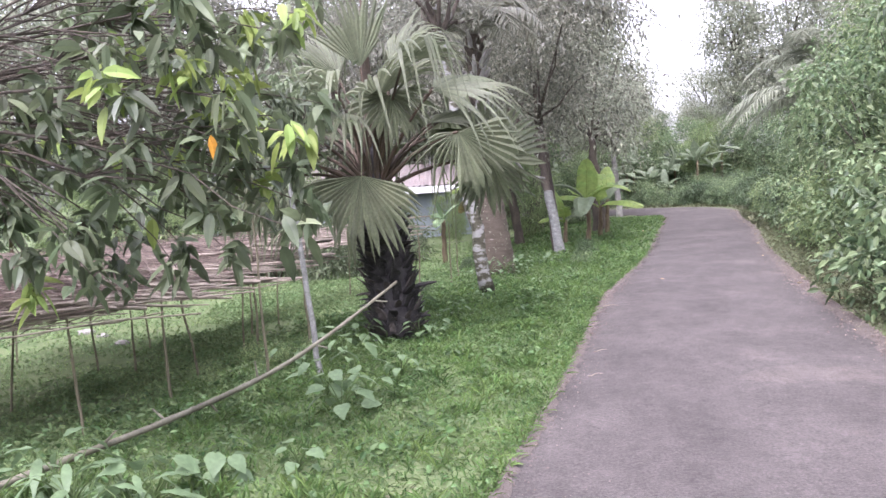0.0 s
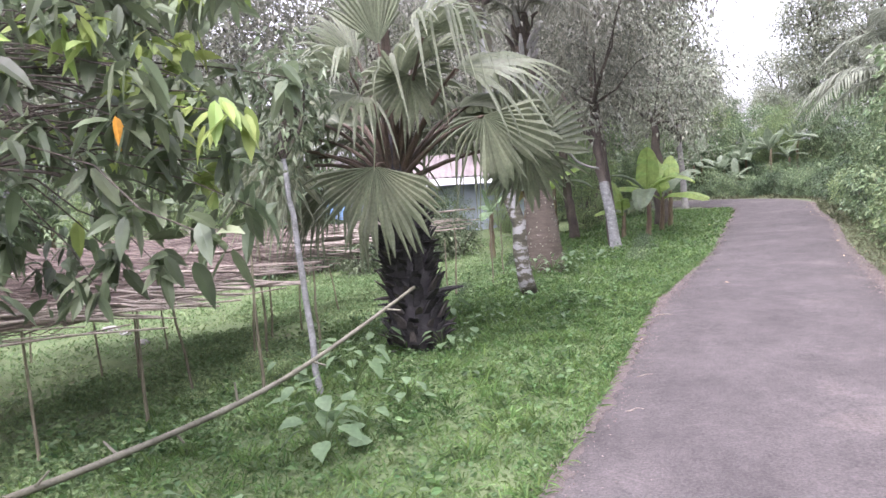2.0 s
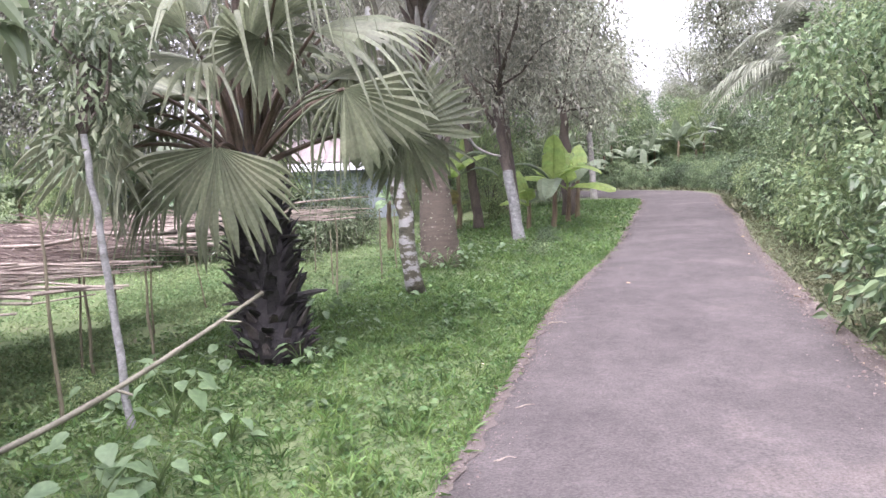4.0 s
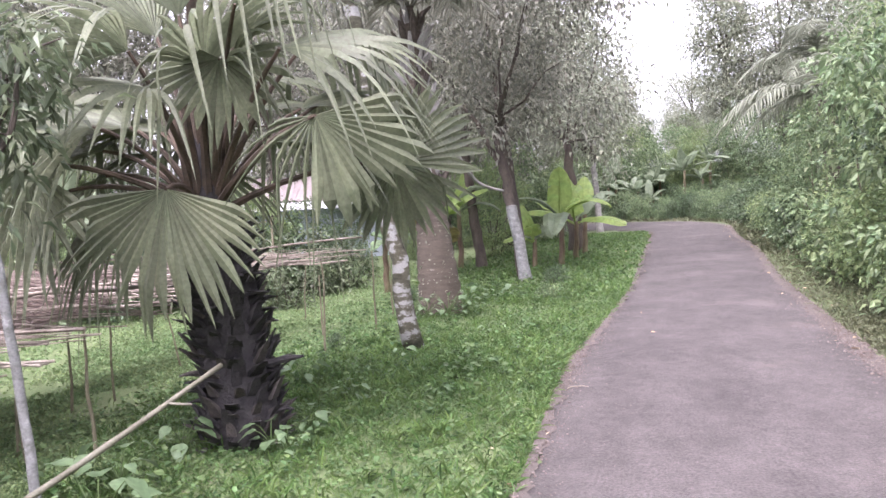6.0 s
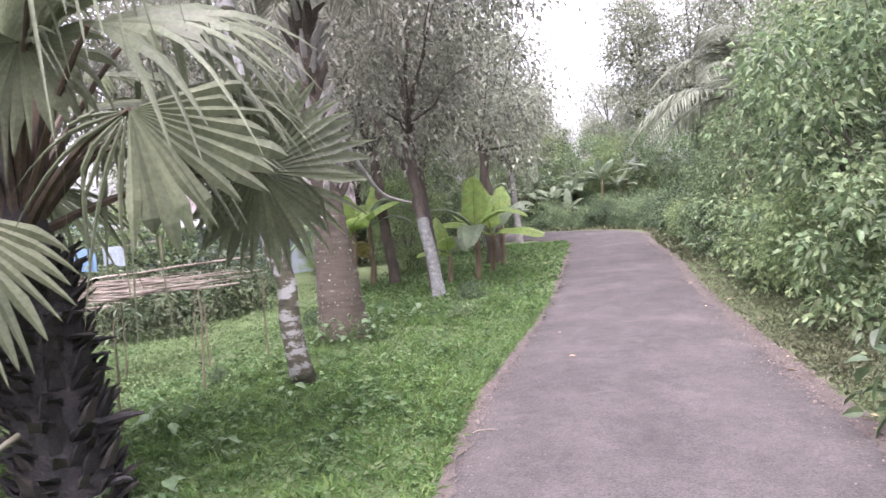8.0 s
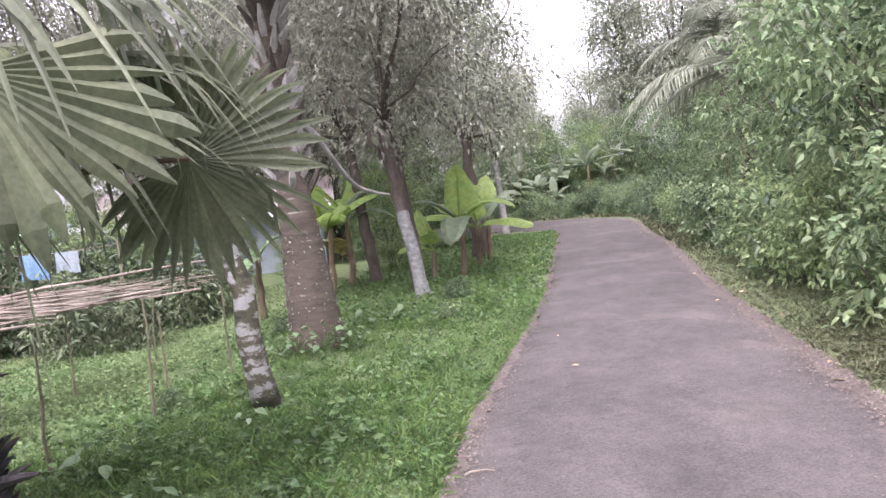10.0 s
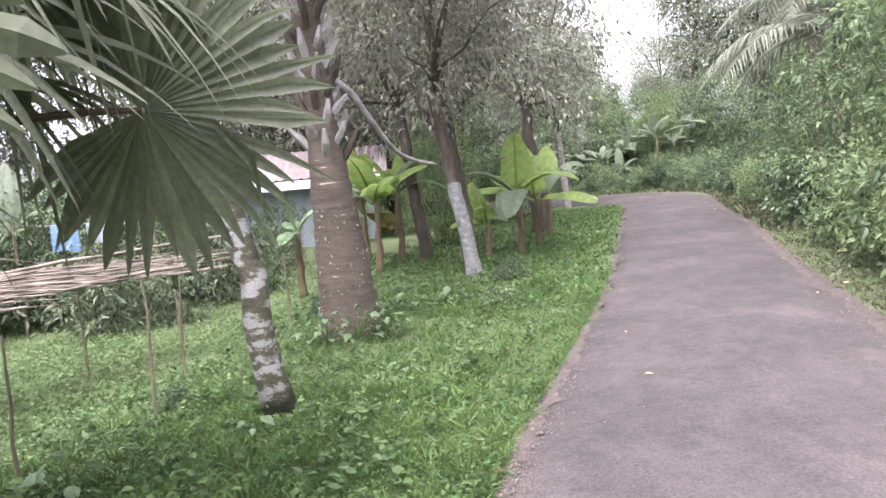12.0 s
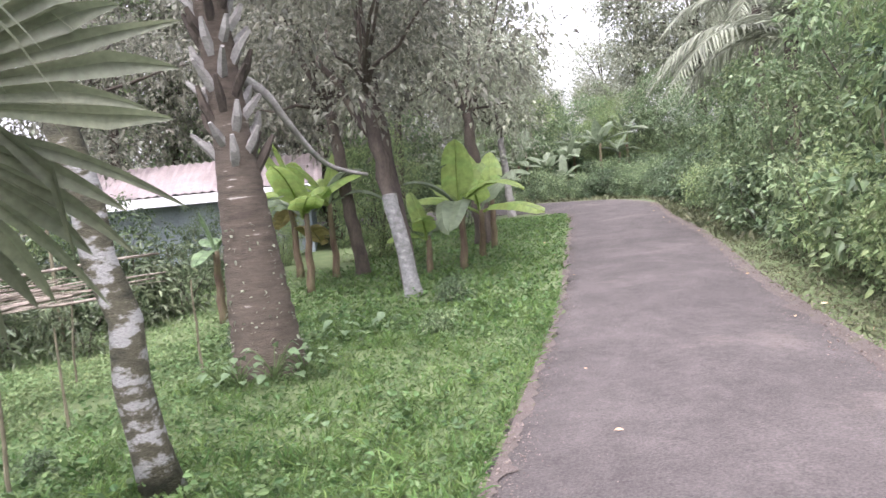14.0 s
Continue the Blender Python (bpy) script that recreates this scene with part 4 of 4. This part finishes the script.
    put(big, used, q[0], q[1], rng.uniform(0.8, 1.1))
LAB = "tall hazy tree rising above the bushy bank"
# The first two kinds carry the leaf colour lightened for haze.
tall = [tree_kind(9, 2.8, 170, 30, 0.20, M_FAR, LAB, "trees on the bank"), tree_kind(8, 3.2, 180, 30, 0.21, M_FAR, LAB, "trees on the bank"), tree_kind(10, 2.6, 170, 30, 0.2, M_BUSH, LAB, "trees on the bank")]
used = set()
for y in np.arange(9, 42, 3.4):
    q = at_bank(6.3 + rng.normal(0, 0.5), min(y, 36))
    put(tall, used, q[0] + (y - min(y, 36)) * 0.4, q[1] + (y - min(y, 36)), rng.uniform(0.8, 1.1))
for y in np.arange(8, 48, 5):
    q = at_bank(11 + rng.normal(0, 0.8), min(y, 36))
    put(tall, used, q[0], q[1] + (y - min(y, 36)), rng.uniform(1.0, 1.35))
# the low trees under the gap of sky, and the woods beyond the bend
LAB = "leafy tree closing the view beyond the bend, haze put into its green"
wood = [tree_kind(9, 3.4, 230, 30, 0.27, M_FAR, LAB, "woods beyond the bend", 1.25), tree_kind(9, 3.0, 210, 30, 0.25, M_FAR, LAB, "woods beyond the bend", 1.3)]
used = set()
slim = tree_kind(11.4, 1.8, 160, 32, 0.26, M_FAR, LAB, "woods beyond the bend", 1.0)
slim.matrix_basis = Matrix.Translation(Vector(on_ground(17.4, 46.5)))
put(wood, used, 20.0, 44.5, 1.05)
put(wood, used, 23.2, 43, 1.3)
for x, y, s in ((11.0, 47, 0.55), (13.4, 49, 0.60), (15.6, 48.5, 0.66), (9.4, 45.5, 0.75), (17.5, 46, 0.52), (20.3, 46, 0.68), (6.6, 45, 1.05), (3.4, 44.5, 1.1), (0, 45, 1.2), (8.4, 50, 1.15), (-4.0, 46, 1.2), (-8, 47, 1.3), (12.2, 55, 0.66), (15, 57, 0.70), (18.5, 55, 0.68), (24, 50, 1.3), (4, 52, 1.5), (10.5, 58, 0.75), (28, 46, 1.3), (20.5, 40, 1.1), (23, 38, 1.3)):
    put(wood, used, x, y, s)
# undergrowth on the outer side of the bend
for j in range(int(np.argmax(EDGE_R[:, 1] > 30)), len(EDGE_R), 6):
    for d in (0.95, 1.8, 2.8, 3.9, 5.0):
        q = EDGE_R[j] + np.array([TAN[j, 1], -TAN[j, 0]]) * (d + rng.normal(0, 0.2)) + TAN[j] * rng.normal(0, 0.3)
        put([small[4], small[4], small[5], small[1]], set(range(4)), q[0], q[1], rng.uniform(0.5, 0.72) * (0.75 + 0.16 * d))
for x, y in ((16.6, 38.6), (16.8, 41), (13.6, 43.4), (11.2, 44.0), (8.5, 44.6), (6, 44.5), (3.6, 45.0), (1, 45.5), (-2, 46), (17, 43), (12.2, 45.5), (9.5, 46.5)):
    put(big, set(range(4)), x, y, rng.uniform(0.8, 1.0))

for x, y in ((12.4, 43.0), (10.0, 43.3), (14.6, 43.2), (16.0, 42.4), (8.0, 43.6), (13.6, 41.6), (11.0, 42.2)):
    put(big, set(range(4)), x, y, rng.uniform(0.7, 0.85))
put(big, set(range(4)), 9.5, 19.5, 0.6)
put(small, set(range(6)), 9.2, 20.6, 1.0)


def bare_stem(a, b, r):
    v, f = tube(bend(a, b, 0.08, 8, 0.02), np.linspace(r, r * 0.4, 8), 7, 0.1)
    tagged(part("bare_stem", v, f, M_STAKE, smooth=True), "grey-brown bare stem standing among the bushes", "stem", "bare stems on the bank")


bare_stem((8.6, 18.6, 0.2), (8.75, 18.7, 2.0), 0.03)
bare_stem((9.3, 20.2, 0.2), (9.15, 20.2, 2.4), 0.028)
bare_stem((7.3, 14.6, 0.1), (7.05, 14.6, 2.1), 0.022)
# trees and thicket behind the field
LAB = "dark leafy tree behind the field"
back = [tree_kind(9, 3.2, 190, 30, 0.22, M_JACK, LAB, "trees behind the field"), tree_kind(8, 3.0, 190, 30, 0.2, M_FAR, LAB, "trees behind the field"), tree_kind(10, 3.4, 190, 30, 0.22, M_BUSH, LAB, "trees behind the field")]
used = set()
for x, y, s in ((-3.8, 36, 1.1), (-7.5, 22.5, 1.0), (-10, 22, 1.1), (-14, 21, 1.1), (-18, 18, 1.1), (-1.2, 35.5, 1.2), (-5, 33, 1.2), (-10, 28, 1.3), (-16, 27, 1.3), (1.5, 31, 1.2), (-13, 15, 0.9), (-21, 24, 1.4), (-12.5, 11, 0.8), (-8.5, -3, 0.9), (-9, 3, 0.8), (-6.5, -8, 0.9), (-1, -13, 1.0), (5, -11, 1.0), (0.5, 36, 1.4)):
    put(back, used, x, y, s)
for x, y, s in ((-2.0, 21.2, 0.55), (-2.9, 20.6, 0.62), (-4.2, 21.0, 0.75), (-5.8, 22.0, 0.85), (-0.95, 23.5, 0.26), (-4.6, 19.6, 0.5), (-6.2, 17.8, 0.55), (-8.0, 17.0, 0.65), (-1.6, 27.6, 0.42), (0.2, 27.9, 0.45), (-1.45, 22.4, 0.33), (0.35, 25.6, 0.3), (-7.5, 21, 0.9), (-9.5, 21, 0.8), (-11.5, 18.5, 0.9), (-12, 14, 0.9), (2.6, 24.5, 0.7), (3.0, 30, 0.9), (5.4, 30.5, 0.6), (-13.5, 20.5, 1.0), (2.5, 34, 0.9)):
    put(big, set(range(4)), x, y, s)


# dark shrubs with whorled leaves between the rack and the house
shrubs = [bush_kind(0.8, 1.7, 44, 18, 0.17, M_MANGO, 7, 0.36), bush_kind(0.7, 1.4, 40, 18, 0.15, M_SHADE, 7, 0.4)]
used = set()
for x, y, s in ((-3.1, 19.6, 1.0), (-2.3, 20.3, 1.05), (-1.6, 20.1, 0.8), (-4.0, 19.2, 1.0), (-1.9, 18.6, 0.65), (-2.9, 18.3, 0.75), (-5.0, 18.4, 1.0), (-0.9, 20.8, 0.7), (-6.0, 18.0, 1.0)):
    put(shrubs, used, x, y, s)["label"] = "dark shrub with whorled leaves behind the stick rack"


# feathery palms over the bank
def feather_palm(x, y, h, n, L):
    b = on_ground(x, y, 0.2)
    p = thing("feather_palm", b, "feathery palm with long arching fronds above the bushes", "palm", "palms on the bank")
    V, F = tube(bend((0, 0, 0), (0.1, 0, h), 0, 10, 0.02), np.linspace(0.16, 0.12, 10), 10, 0.08)
    part("trunk", V, F, M_BARK, p, "", True)
    for k in range(n):
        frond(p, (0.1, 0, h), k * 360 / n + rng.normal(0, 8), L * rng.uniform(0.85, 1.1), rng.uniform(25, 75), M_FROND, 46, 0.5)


feather_palm(10.0, 20.9, 3.2, 15, 3.0)
feather_palm(12.3, 26.0, 4.6, 15, 3.2)


# ---- rack of sticks in the field ----
def stick_rack():
    r = thing("stick_rack", on_ground(-4, 10), "raised rack heaped with dry sticks and jute stalks", "rack")
    B = np.array(r.location)

    def right_end(y):
        return np.interp(y, [5.5, 6.3, 9.0, 13.0, 16.5], [-2.5, -2.25, -1.75, -1.7, -0.6])
    def far_end(x):
        return np.interp(x, [-8.0, -6.0, -4.5, -3.5, -2.0, -0.9], [10.4, 11.4, 12.0, 13.2, 15.9, 16.7])
    for y in np.arange(6.3, 16.6, 1.7):
        for x in (-8.0, -6.2, -4.4, right_end(y) - 0.7):
            if y > far_end(x) + 0.3:
                continue
            g = on_ground(x + rng.normal(0, 0.1), y + rng.normal(0, 0.1), 0.2)
            V, F = tube(bend(g - B, (x - B[0] + rng.normal(0, 0.04), y - B[1], 0.72 - B[2]), 0, 5, 0.008), np.linspace(0.014, 0.010, 5), 6, 0.1)
            part("post", V, F, M_STAKE, r)
    for x in (-8.0, -6.2, -4.4, -2.8):
        V, F = tube(bend((x - B[0], 6.5 - B[1], 0.72 - B[2]), (x - B[0] + (0.6 if x > -3 else 0), float(far_end(x)) - B[1], 0.72 - B[2]), 0, 8, 0.02), 0.018, 6)
        part("bearer", V, F, M_STAKE, r)
    for k in range(300):
        y = rng.uniform(6.0, 16.6) if k < 220 else rng.uniform(6.0, 9.0)
        e = right_end(y) + min(rng.normal(-0.5, 0.7), 0.45)
        L = rng.uniform(1.6, 4.2)
        sl = rng.normal(0.12, 0.42)
        z = 0.73 + rng.random() * 0.18
        a = np.array([e, y, z - 0.02 + rng.normal(0, 0.02)])
        b = np.array([e - L, y - L * sl, z + rng.normal(0.03, 0.03)])
        if b[1] > far_end(b[0]):
            b[1] = far_end(b[0]) - rng.random() * 0.6
        rad = 0.006 + 0.016 * rng.random() ** 2.5
        V, F = tube(bend(a - B, b - B, rng.normal(0, 0.04), 6, 0.022), np.linspace(rad * 0.7, rad, 6), 6)
        part("stick", V, F, M_STICK, r)
    # stout poles laid along the near edge, their cut ends jutting out
    for a, b, rad in (((-2.35, 6.28, 0.77), (-5.9, 7.3, 0.84), 0.021), ((-1.66, 8.58, 0.80), (-5.2, 8.9, 0.86), 0.020), ((-2.18, 6.98, 0.80), (-5.6, 7.7, 0.86), 0.017), ((-1.98, 6.93, 0.86), (-5.4, 8.6, 0.86), 0.016),
                      ((-1.45, 10.4, 0.99), (-4.9, 8.2, 0.88), 0.022), ((-1.30, 12.4, 0.84), (-4.6, 11.4, 0.88), 0.02), ((-1.0, 14.6, 0.82), (-4.2, 12.3, 0.86), 0.018), ((-0.25, 16.6, 1.02), (-3.0, 14.0, 0.88), 0.02), ((-0.9, 15.9, 0.74), (-3.6, 13.0, 0.80), 0.018)):
        V, F = tube(bend(np.array(a) - B, np.array(b) - B, rng.normal(0, 0.03), 9, 0.012), np.linspace(rad * 0.75, rad, 9), 8, 0.12)
        part("pole", V, F, M_STICK, r, "stout barkless pole", True)
    pieces = []
    for k in range(7000):
        y = rng.uniform(6.1, 16.8)
        e = right_end(y) - (0.25 if y < 11 else 0.9) - abs(rng.normal(0, 2.4))
        L = rng.uniform(0.5, 1.7)
        sl = rng.normal(0.1, 0.9)
        if y > far_end(e - 0.4 * L):
            continue
        z = 0.76 + rng.random() * 0.20 * min(1, 0.4 + (right_end(y) - e) * 0.5)
        d = np.array([-L, -L * sl, rng.normal(0, 0.1)]) * (1.0 / math.sqrt(1 + 0.4 * sl * sl))
        pieces.append(tube(bend(np.array([e, y, z]) - B, np.array([e, y, z]) + d - B, 0, 4, 0.03), 0.0045, 3, cap=False))
    V, F = merge(*pieces)
    tagged(part("brushwood", V, F, M_STRAW, r, "heap of dry pinkish twigs"), kind="stuff")


stick_rack()

# stakes standing in the field
STAKES = [(-2.45, 6.9, 0.95), (-1.75, 7.6, 1.55), (-1.55, 8.9, 1.0), (-2.82, 11.3, 1.0), (-2.2, 9.24, 1.45), (-3.8, 9.5, 0.8),
          (-0.9, 11.4, 1.0), (-0.4, 12.6, 1.1), (0.1, 13.9, 1.1), (0.25, 15.6, 1.0), (-0.7, 14.5, 0.9)]
for x, y, h in STAKES:
    g = on_ground(x, y, 0.15)
    V, F = tube(bend((0, 0, 0), (rng.normal(0, 0.03), rng.normal(0, 0.03), h + 0.15), 0, 6, 0.008), np.linspace(0.017, 0.009, 6), 6, 0.15)
    s = part("stake", V, F, M_STAKE)
    s.location = g
    tagged(s, "thin upright wooden stake pushed into the field", "stake", "stakes in the field")

# fallen bamboo pole resting against the palm
P = np.array([(-3.9, 2.6, -0.12), (-3.2, 3.75, -0.06), (-2.62, 4.8, -0.03), (-2.05, 5.7, 0.015), (-1.5, 6.6, 0.115), (-1.08, 7.4, 0.285), (-0.50, 8.44, 0.615)])
fine = np.concatenate([spline(np.concatenate([[2 * P[0] - P[1]], P, [2 * P[-1] - P[-2]]]), 8), P[-1:]])
rad = np.linspace(0.029, 0.015, 49)
rad[::6] *= 1.18
V, F = tube(fine, rad, 10)
pole = tagged(part("bamboo_pole", V, F, M_BAMBOO, smooth=True), "long pale bamboo pole fallen against the palm trunk", "pole")
for i, dx, dz in ((12, -0.12, 0.14), (20, 0.10, 0.10), (27, 0.05, -0.08), (31, -0.02, 0.15), (38, 0.12, -0.05), (45, 0.14, -0.02), (24, -0.1, 0.09)):
    V, F = tube(bend(fine[i], fine[i] + np.array([dx, 0.02, dz]), 0, 4), np.linspace(0.011, 0.007, 4), 6)
    part("branch_stub", V, F, M_BAMBOO, pole)


# ---- broad-leaved plants in the grass ----
def broad_leaf(L, width):
    """A rounded leaf along +X with a sunken midrib and a drooping tip."""
    s = np.linspace(0, 1, 8)
    w = L * width * 0.5 * np.array([0.3, 0.82, 1.0, 0.98, 0.82, 0.58, 0.3, 0.02])
    V, F = [], []
    for i in range(8):
        x, z = L * s[i] * 0.97, -0.28 * L * s[i] ** 2
        b = 0.02 * L * math.sin(i * 2.1)
        V += [(x - 0.05 * L * (i == 0), -w[i], z + 0.18 * w[i] + b), (x, 0, z), (x - 0.05 * L * (i == 0), w[i], z + 0.18 * w[i] - b)]
        if i:
            k = i * 3
            F += [(k - 3, k, k + 1, k - 2), (k - 2, k + 1, k + 2, k - 1)]
    return V, F


def weed_plant(x, y, h, n, leaf, label="broad-leaved weed growing in the grass", mat=None, width=0.75):
    b = on_ground(x, y, 0.02)
    t = thing("weed_plant", b, label, "plant", "weeds beside the road")
    for k in range(n):
        a = k * 2.4 + rng.normal(0, 0.3)
        z = h * (0.25 + 0.75 * (k + 1) / n)
        tip = np.array([math.cos(a) * h * 0.45, math.sin(a) * h * 0.45, z])
        V, F = tube(bend((0, 0, z * 0.3), tip, 0.03, 4), [0.006, 0.005, 0.004, 0.003], 4)
        part("stalk", V, F, M_WEED, t)
        V, F = broad_leaf(leaf * rng.uniform(0.6, 1.1), width)
        o = part("leaf", V, F, mat or M_BROAD, t, "", True)
        o.matrix_basis = pose(*tip, rng.normal(0, 14), rng.uniform(-12, 30), math.degrees(a))


for x, y, h, n, leaf in ((-0.80, 5.9, 0.34, 10, 0.20), (-0.62, 6.25, 0.3, 9, 0.16), (-1.0, 6.5, 0.4, 9, 0.17), (-0.9, 7.4, 0.45, 10, 0.19), (-0.4, 6.9, 0.25, 8, 0.13), (-1.35, 4.6, 0.25, 9, 0.16), (-0.9, 4.7, 0.2, 8, 0.12), (-1.6, 4.25, 0.3, 9, 0.17),
                       (0.9, 9.9, 0.1, 6, 0.10), (0.15, 10.0, 0.22, 7, 0.13), (1.35, 14.45, 0.3, 16, 0.09), (0.8, 14.3, 0.34, 16, 0.09), (1.1, 14.3, 0.4, 14, 0.12), (1.5, 14.7, 0.3, 14, 0.08), (0.6, 14.5, 0.3, 14, 0.09), (1.7, 15.9, 0.3, 10, 0.16), (-0.4, 11.0, 0.3, 8, 0.16), (-0.1, 9.3, 0.2, 7, 0.12), (-0.3, 8.85, 0.25, 8, 0.14), (-0.95, 8.95, 0.3, 9, 0.15), (-0.15, 8.7, 0.2, 8, 0.11), (-1.15, 8.3, 0.35, 10, 0.16), (-1.6, 7.9, 0.3, 9, 0.14),
                       (2.2, 16.2, 0.25, 8, 0.13), (1.55, 12.9, 0.15, 6, 0.1), (0.55, 11.6, 0.15, 6, 0.1)):
    weed_plant(x, y, h, n, leaf)
for x, y, s in ((2.7, 15.6, 0.33), (3.1, 17.3, 0.3), (1.2, 15.3, 0.2), (-0.3, 12.8, 0.2), (0.5, 16.8, 0.25)):
    put([small[4], small[5]], {0, 1}, x, y, s)["label"] = "low leafy shrub standing in the grass"
for x, y, s in ((-1.7, 8.0, 0.42), (-2.1, 8.6, 0.4), (-2.3, 7.5, 0.3), (-1.5, 8.6, 0.36), (-2.6, 8.2, 0.3)):
    put([small[2]], {0}, x, y, s)["label"] = "low yellow-green shrub growing in the field"
for x, y, h in ((-2.05, 4.25, 0.42), (-1.85, 3.95, 0.36), (-2.3, 4.5, 0.4), (-1.55, 3.85, 0.3), (-2.5, 4.2, 0.45), (-1.7, 4.2, 0.3)):
    weed_plant(x, y, h, 13, 0.26, "tall weed with long pointed leaves beside the pole", M_BROAD, 0.24)


def stone(x, y, r):
    bm = bmesh.new()
    bmesh.ops.create_icosphere(bm, subdivisions=2, radius=r)
    for v in bm.verts:
        k = 1 + 0.35 * noise.noise(v.co * (3 / r) * 0.4 + Vector((x, y, 0)))
        v.co = Vector((v.co.x * k * 1.3, v.co.y * k, v.co.z * k * 0.6))
    me = bpy.data.meshes.new("stone")
    bm.to_mesh(me)
    bm.free()
    me.materials.append(M_STONE)
    o = new("stone", me)
    o.location = on_ground(x, y, -r * 0.15)
    tagged(o, "pale rounded stone lying in the field", "stone", "stones in the field")


stone(-6.2, 13.4, 0.11)
stone(-5.1, 12.2, 0.09)
stone(-5.7, 12.9, 0.08)


def clothes_line():
    b = on_ground(-3.2, 18.9)
    t = thing("clothes_line", b, "washing line with blue cloths between two posts", "clothes line")
    for x in (-1.1, 1.0):
        V, F = tube(bend((x, 0, -0.2), (x, 0, 1.75), 0, 5, 0.01), [0.03, 0.028, 0.026, 0.024, 0.022], 7)
        part("post", V, F, M_STAKE, t)
    V, F = tube(bend((-1.1, 0, 1.68), (1.0, 0, 1.68), -0.06, 9), 0.006, 5)
    part("rope", V, F, M_STICK, t)
    for x0, w, h, m in ((-0.55, 0.42, 0.42, M_BLUE), (0.0, 0.36, 0.34, M_BLUEWALL)):
        V, F = [], []
        for i in range(13):
            for side in (0, 1):
                for j in range(7):
                    u, v = i / 12, j / 6
                    V.append((x0 + w * u, 0.02 * math.sin(u * 15) * v + (0.012 if side else -0.012), 1.63 - h * v + 0.02 * math.sin(u * 5) * v))
        for i in range(12):
            for side in (0, 1):
                for j in range(6):
                    a = i * 14 + side * 7 + j
                    F.append((a, a + 1, a + 15, a + 14))
        part("cloth", V, F, m, t, "blue cloth" if m is M_BLUE else "pale blue sheet")


clothes_line()


# ---- the house behind the trees ----
def box(x0, y0, z0, x1, y1, z1):
    V = [(x, y, z) for z in (z0, z1) for y in (y0, y1) for x in (x0, x1)]
    return V, [(0, 2, 3, 1), (4, 5, 7, 6), (0, 1, 5, 4), (1, 3, 7, 5), (3, 2, 6, 7), (2, 0, 4, 6)]


def ribbed(x0, x1, n, f, amp):
    """A ribbed sheet: f(u, v) gives the place."""
    V, F = [], []
    for i in range(n + 1):
        u = i / n
        for v in (0, 1):
            q = np.array(f(u, v), float)
            q[2] += amp[2] * (i % 2)
            q[1] += amp[1] * (i % 2)
            V.append(q)
    k = len(V)
    V += [q - np.array([0, 0.0, 0.02]) + np.array([0, 0.02, 0]) for q in V]
    for i in range(n):
        b = i * 2
        F += [(b, b + 2, b + 3, b + 1), (k + b + 1, k + b + 3, k + b + 2, k + b)]
    return np.array(V), F


def house():
    x0, x1, y0, y1 = -6.2, 1.0, 29.0, 33.0
    h = thing("house", (0, 0, 0), "low tin house with faded rusty roof and blue-grey walls", "house")
    z = -0.25
    for q in (box(x0, y0, z - 0.1, -3.2, y0 + 0.15, 1.55), box(-2.4, y0, z - 0.1, x1, y0 + 0.15, 1.55), box(-3.2, y0, 1.4, -2.4, y0 + 0.15, 1.55), box(x0, y1, z - 0.1, x1, y1 + 0.15, 1.55), box(x0, y0 + 0.15, z - 0.1, x0 + 0.15, y1, 1.55), box(x1 - 0.15, y0 + 0.15, z - 0.1, x1, y1, 1.55)):
        part("wall", q[0], q[1], M_BLUEWALL, h, "blue-grey sheet wall")
    for i, x in enumerate(np.arange(x0 + 0.2, x1, 0.35)):
        if -3.45 < x < -2.3:
            continue
        V, F = box(x, y0 - 0.03, z - 0.1, x + 0.07, y0 - 0.003, 1.5)
        part("batten", V, F, M_BLUEWALL, h)
    # Added strip: the bright sunlit gap under the eave, as white colour.
    V, F = box(x0 - 0.3, y0 - 0.60, 1.46, x1 + 0.3, y0 - 0.56, 1.70)
    part("bright_strip", V, F, M_SUNLIT_STRIP, h, "white strip under the eave, sunlit brightness put into its colour")
    V, F = box(-3.2, y0 + 0.05, z - 0.1, -2.4, y0 + 0.1, 1.4)
    part("door", V, F, M_BLUEWALL, h, "pale blue plank door")
    for s in (0, 1):
        ya, yb = (y0 - 0.5, (y0 + y1) / 2) if s == 0 else (y1 + 0.5, (y0 + y1) / 2)
        V, F = ribbed(0, 1, 70, lambda u, v: (x0 - 0.4 + (x1 - x0 + 0.8) * u, ya + (yb - ya) * v, 1.72 + 0.85 * v), (0, 0, 0.045))
        part("roof_sheet", V, F, M_TIN, h, "faded rusty corrugated sheet")
    for s in (0, 1):
        x = x0 + 0.05 if s == 0 else x1 - 0.05
        part("gable", [(x, y0, 1.55), (x, y1, 1.55), (x, (y0 + y1) / 2, 2.45), (x + 0.04, y0, 1.55), (x + 0.04, y1, 1.55), (x + 0.04, (y0 + y1) / 2, 2.45)], [(0, 1, 2), (3, 5, 4), (0, 3, 4, 1), (1, 4, 5, 2), (2, 5, 3, 0)], M_BLUEWALL, h)


house()


def shed():
    h = thing("shed", (0, 0, 0), "small blue-grey tin shed behind the stick rack", "shed")
    V, F = box(-8.2, 24.0, -0.5, -5.2, 26.2, 1.45)
    part("wall", V, F, M_BLUEWALL, h)
    V, F = ribbed(0, 1, 32, lambda u, v: (-8.5 + 3.6 * u, 23.7 + 2.8 * v, 1.47 + 0.45 * v), (0, 0, 0.03))
    part("roof_sheet", V, F, M_BLUEWALL, h, "pale tin roof sheet")


shed()
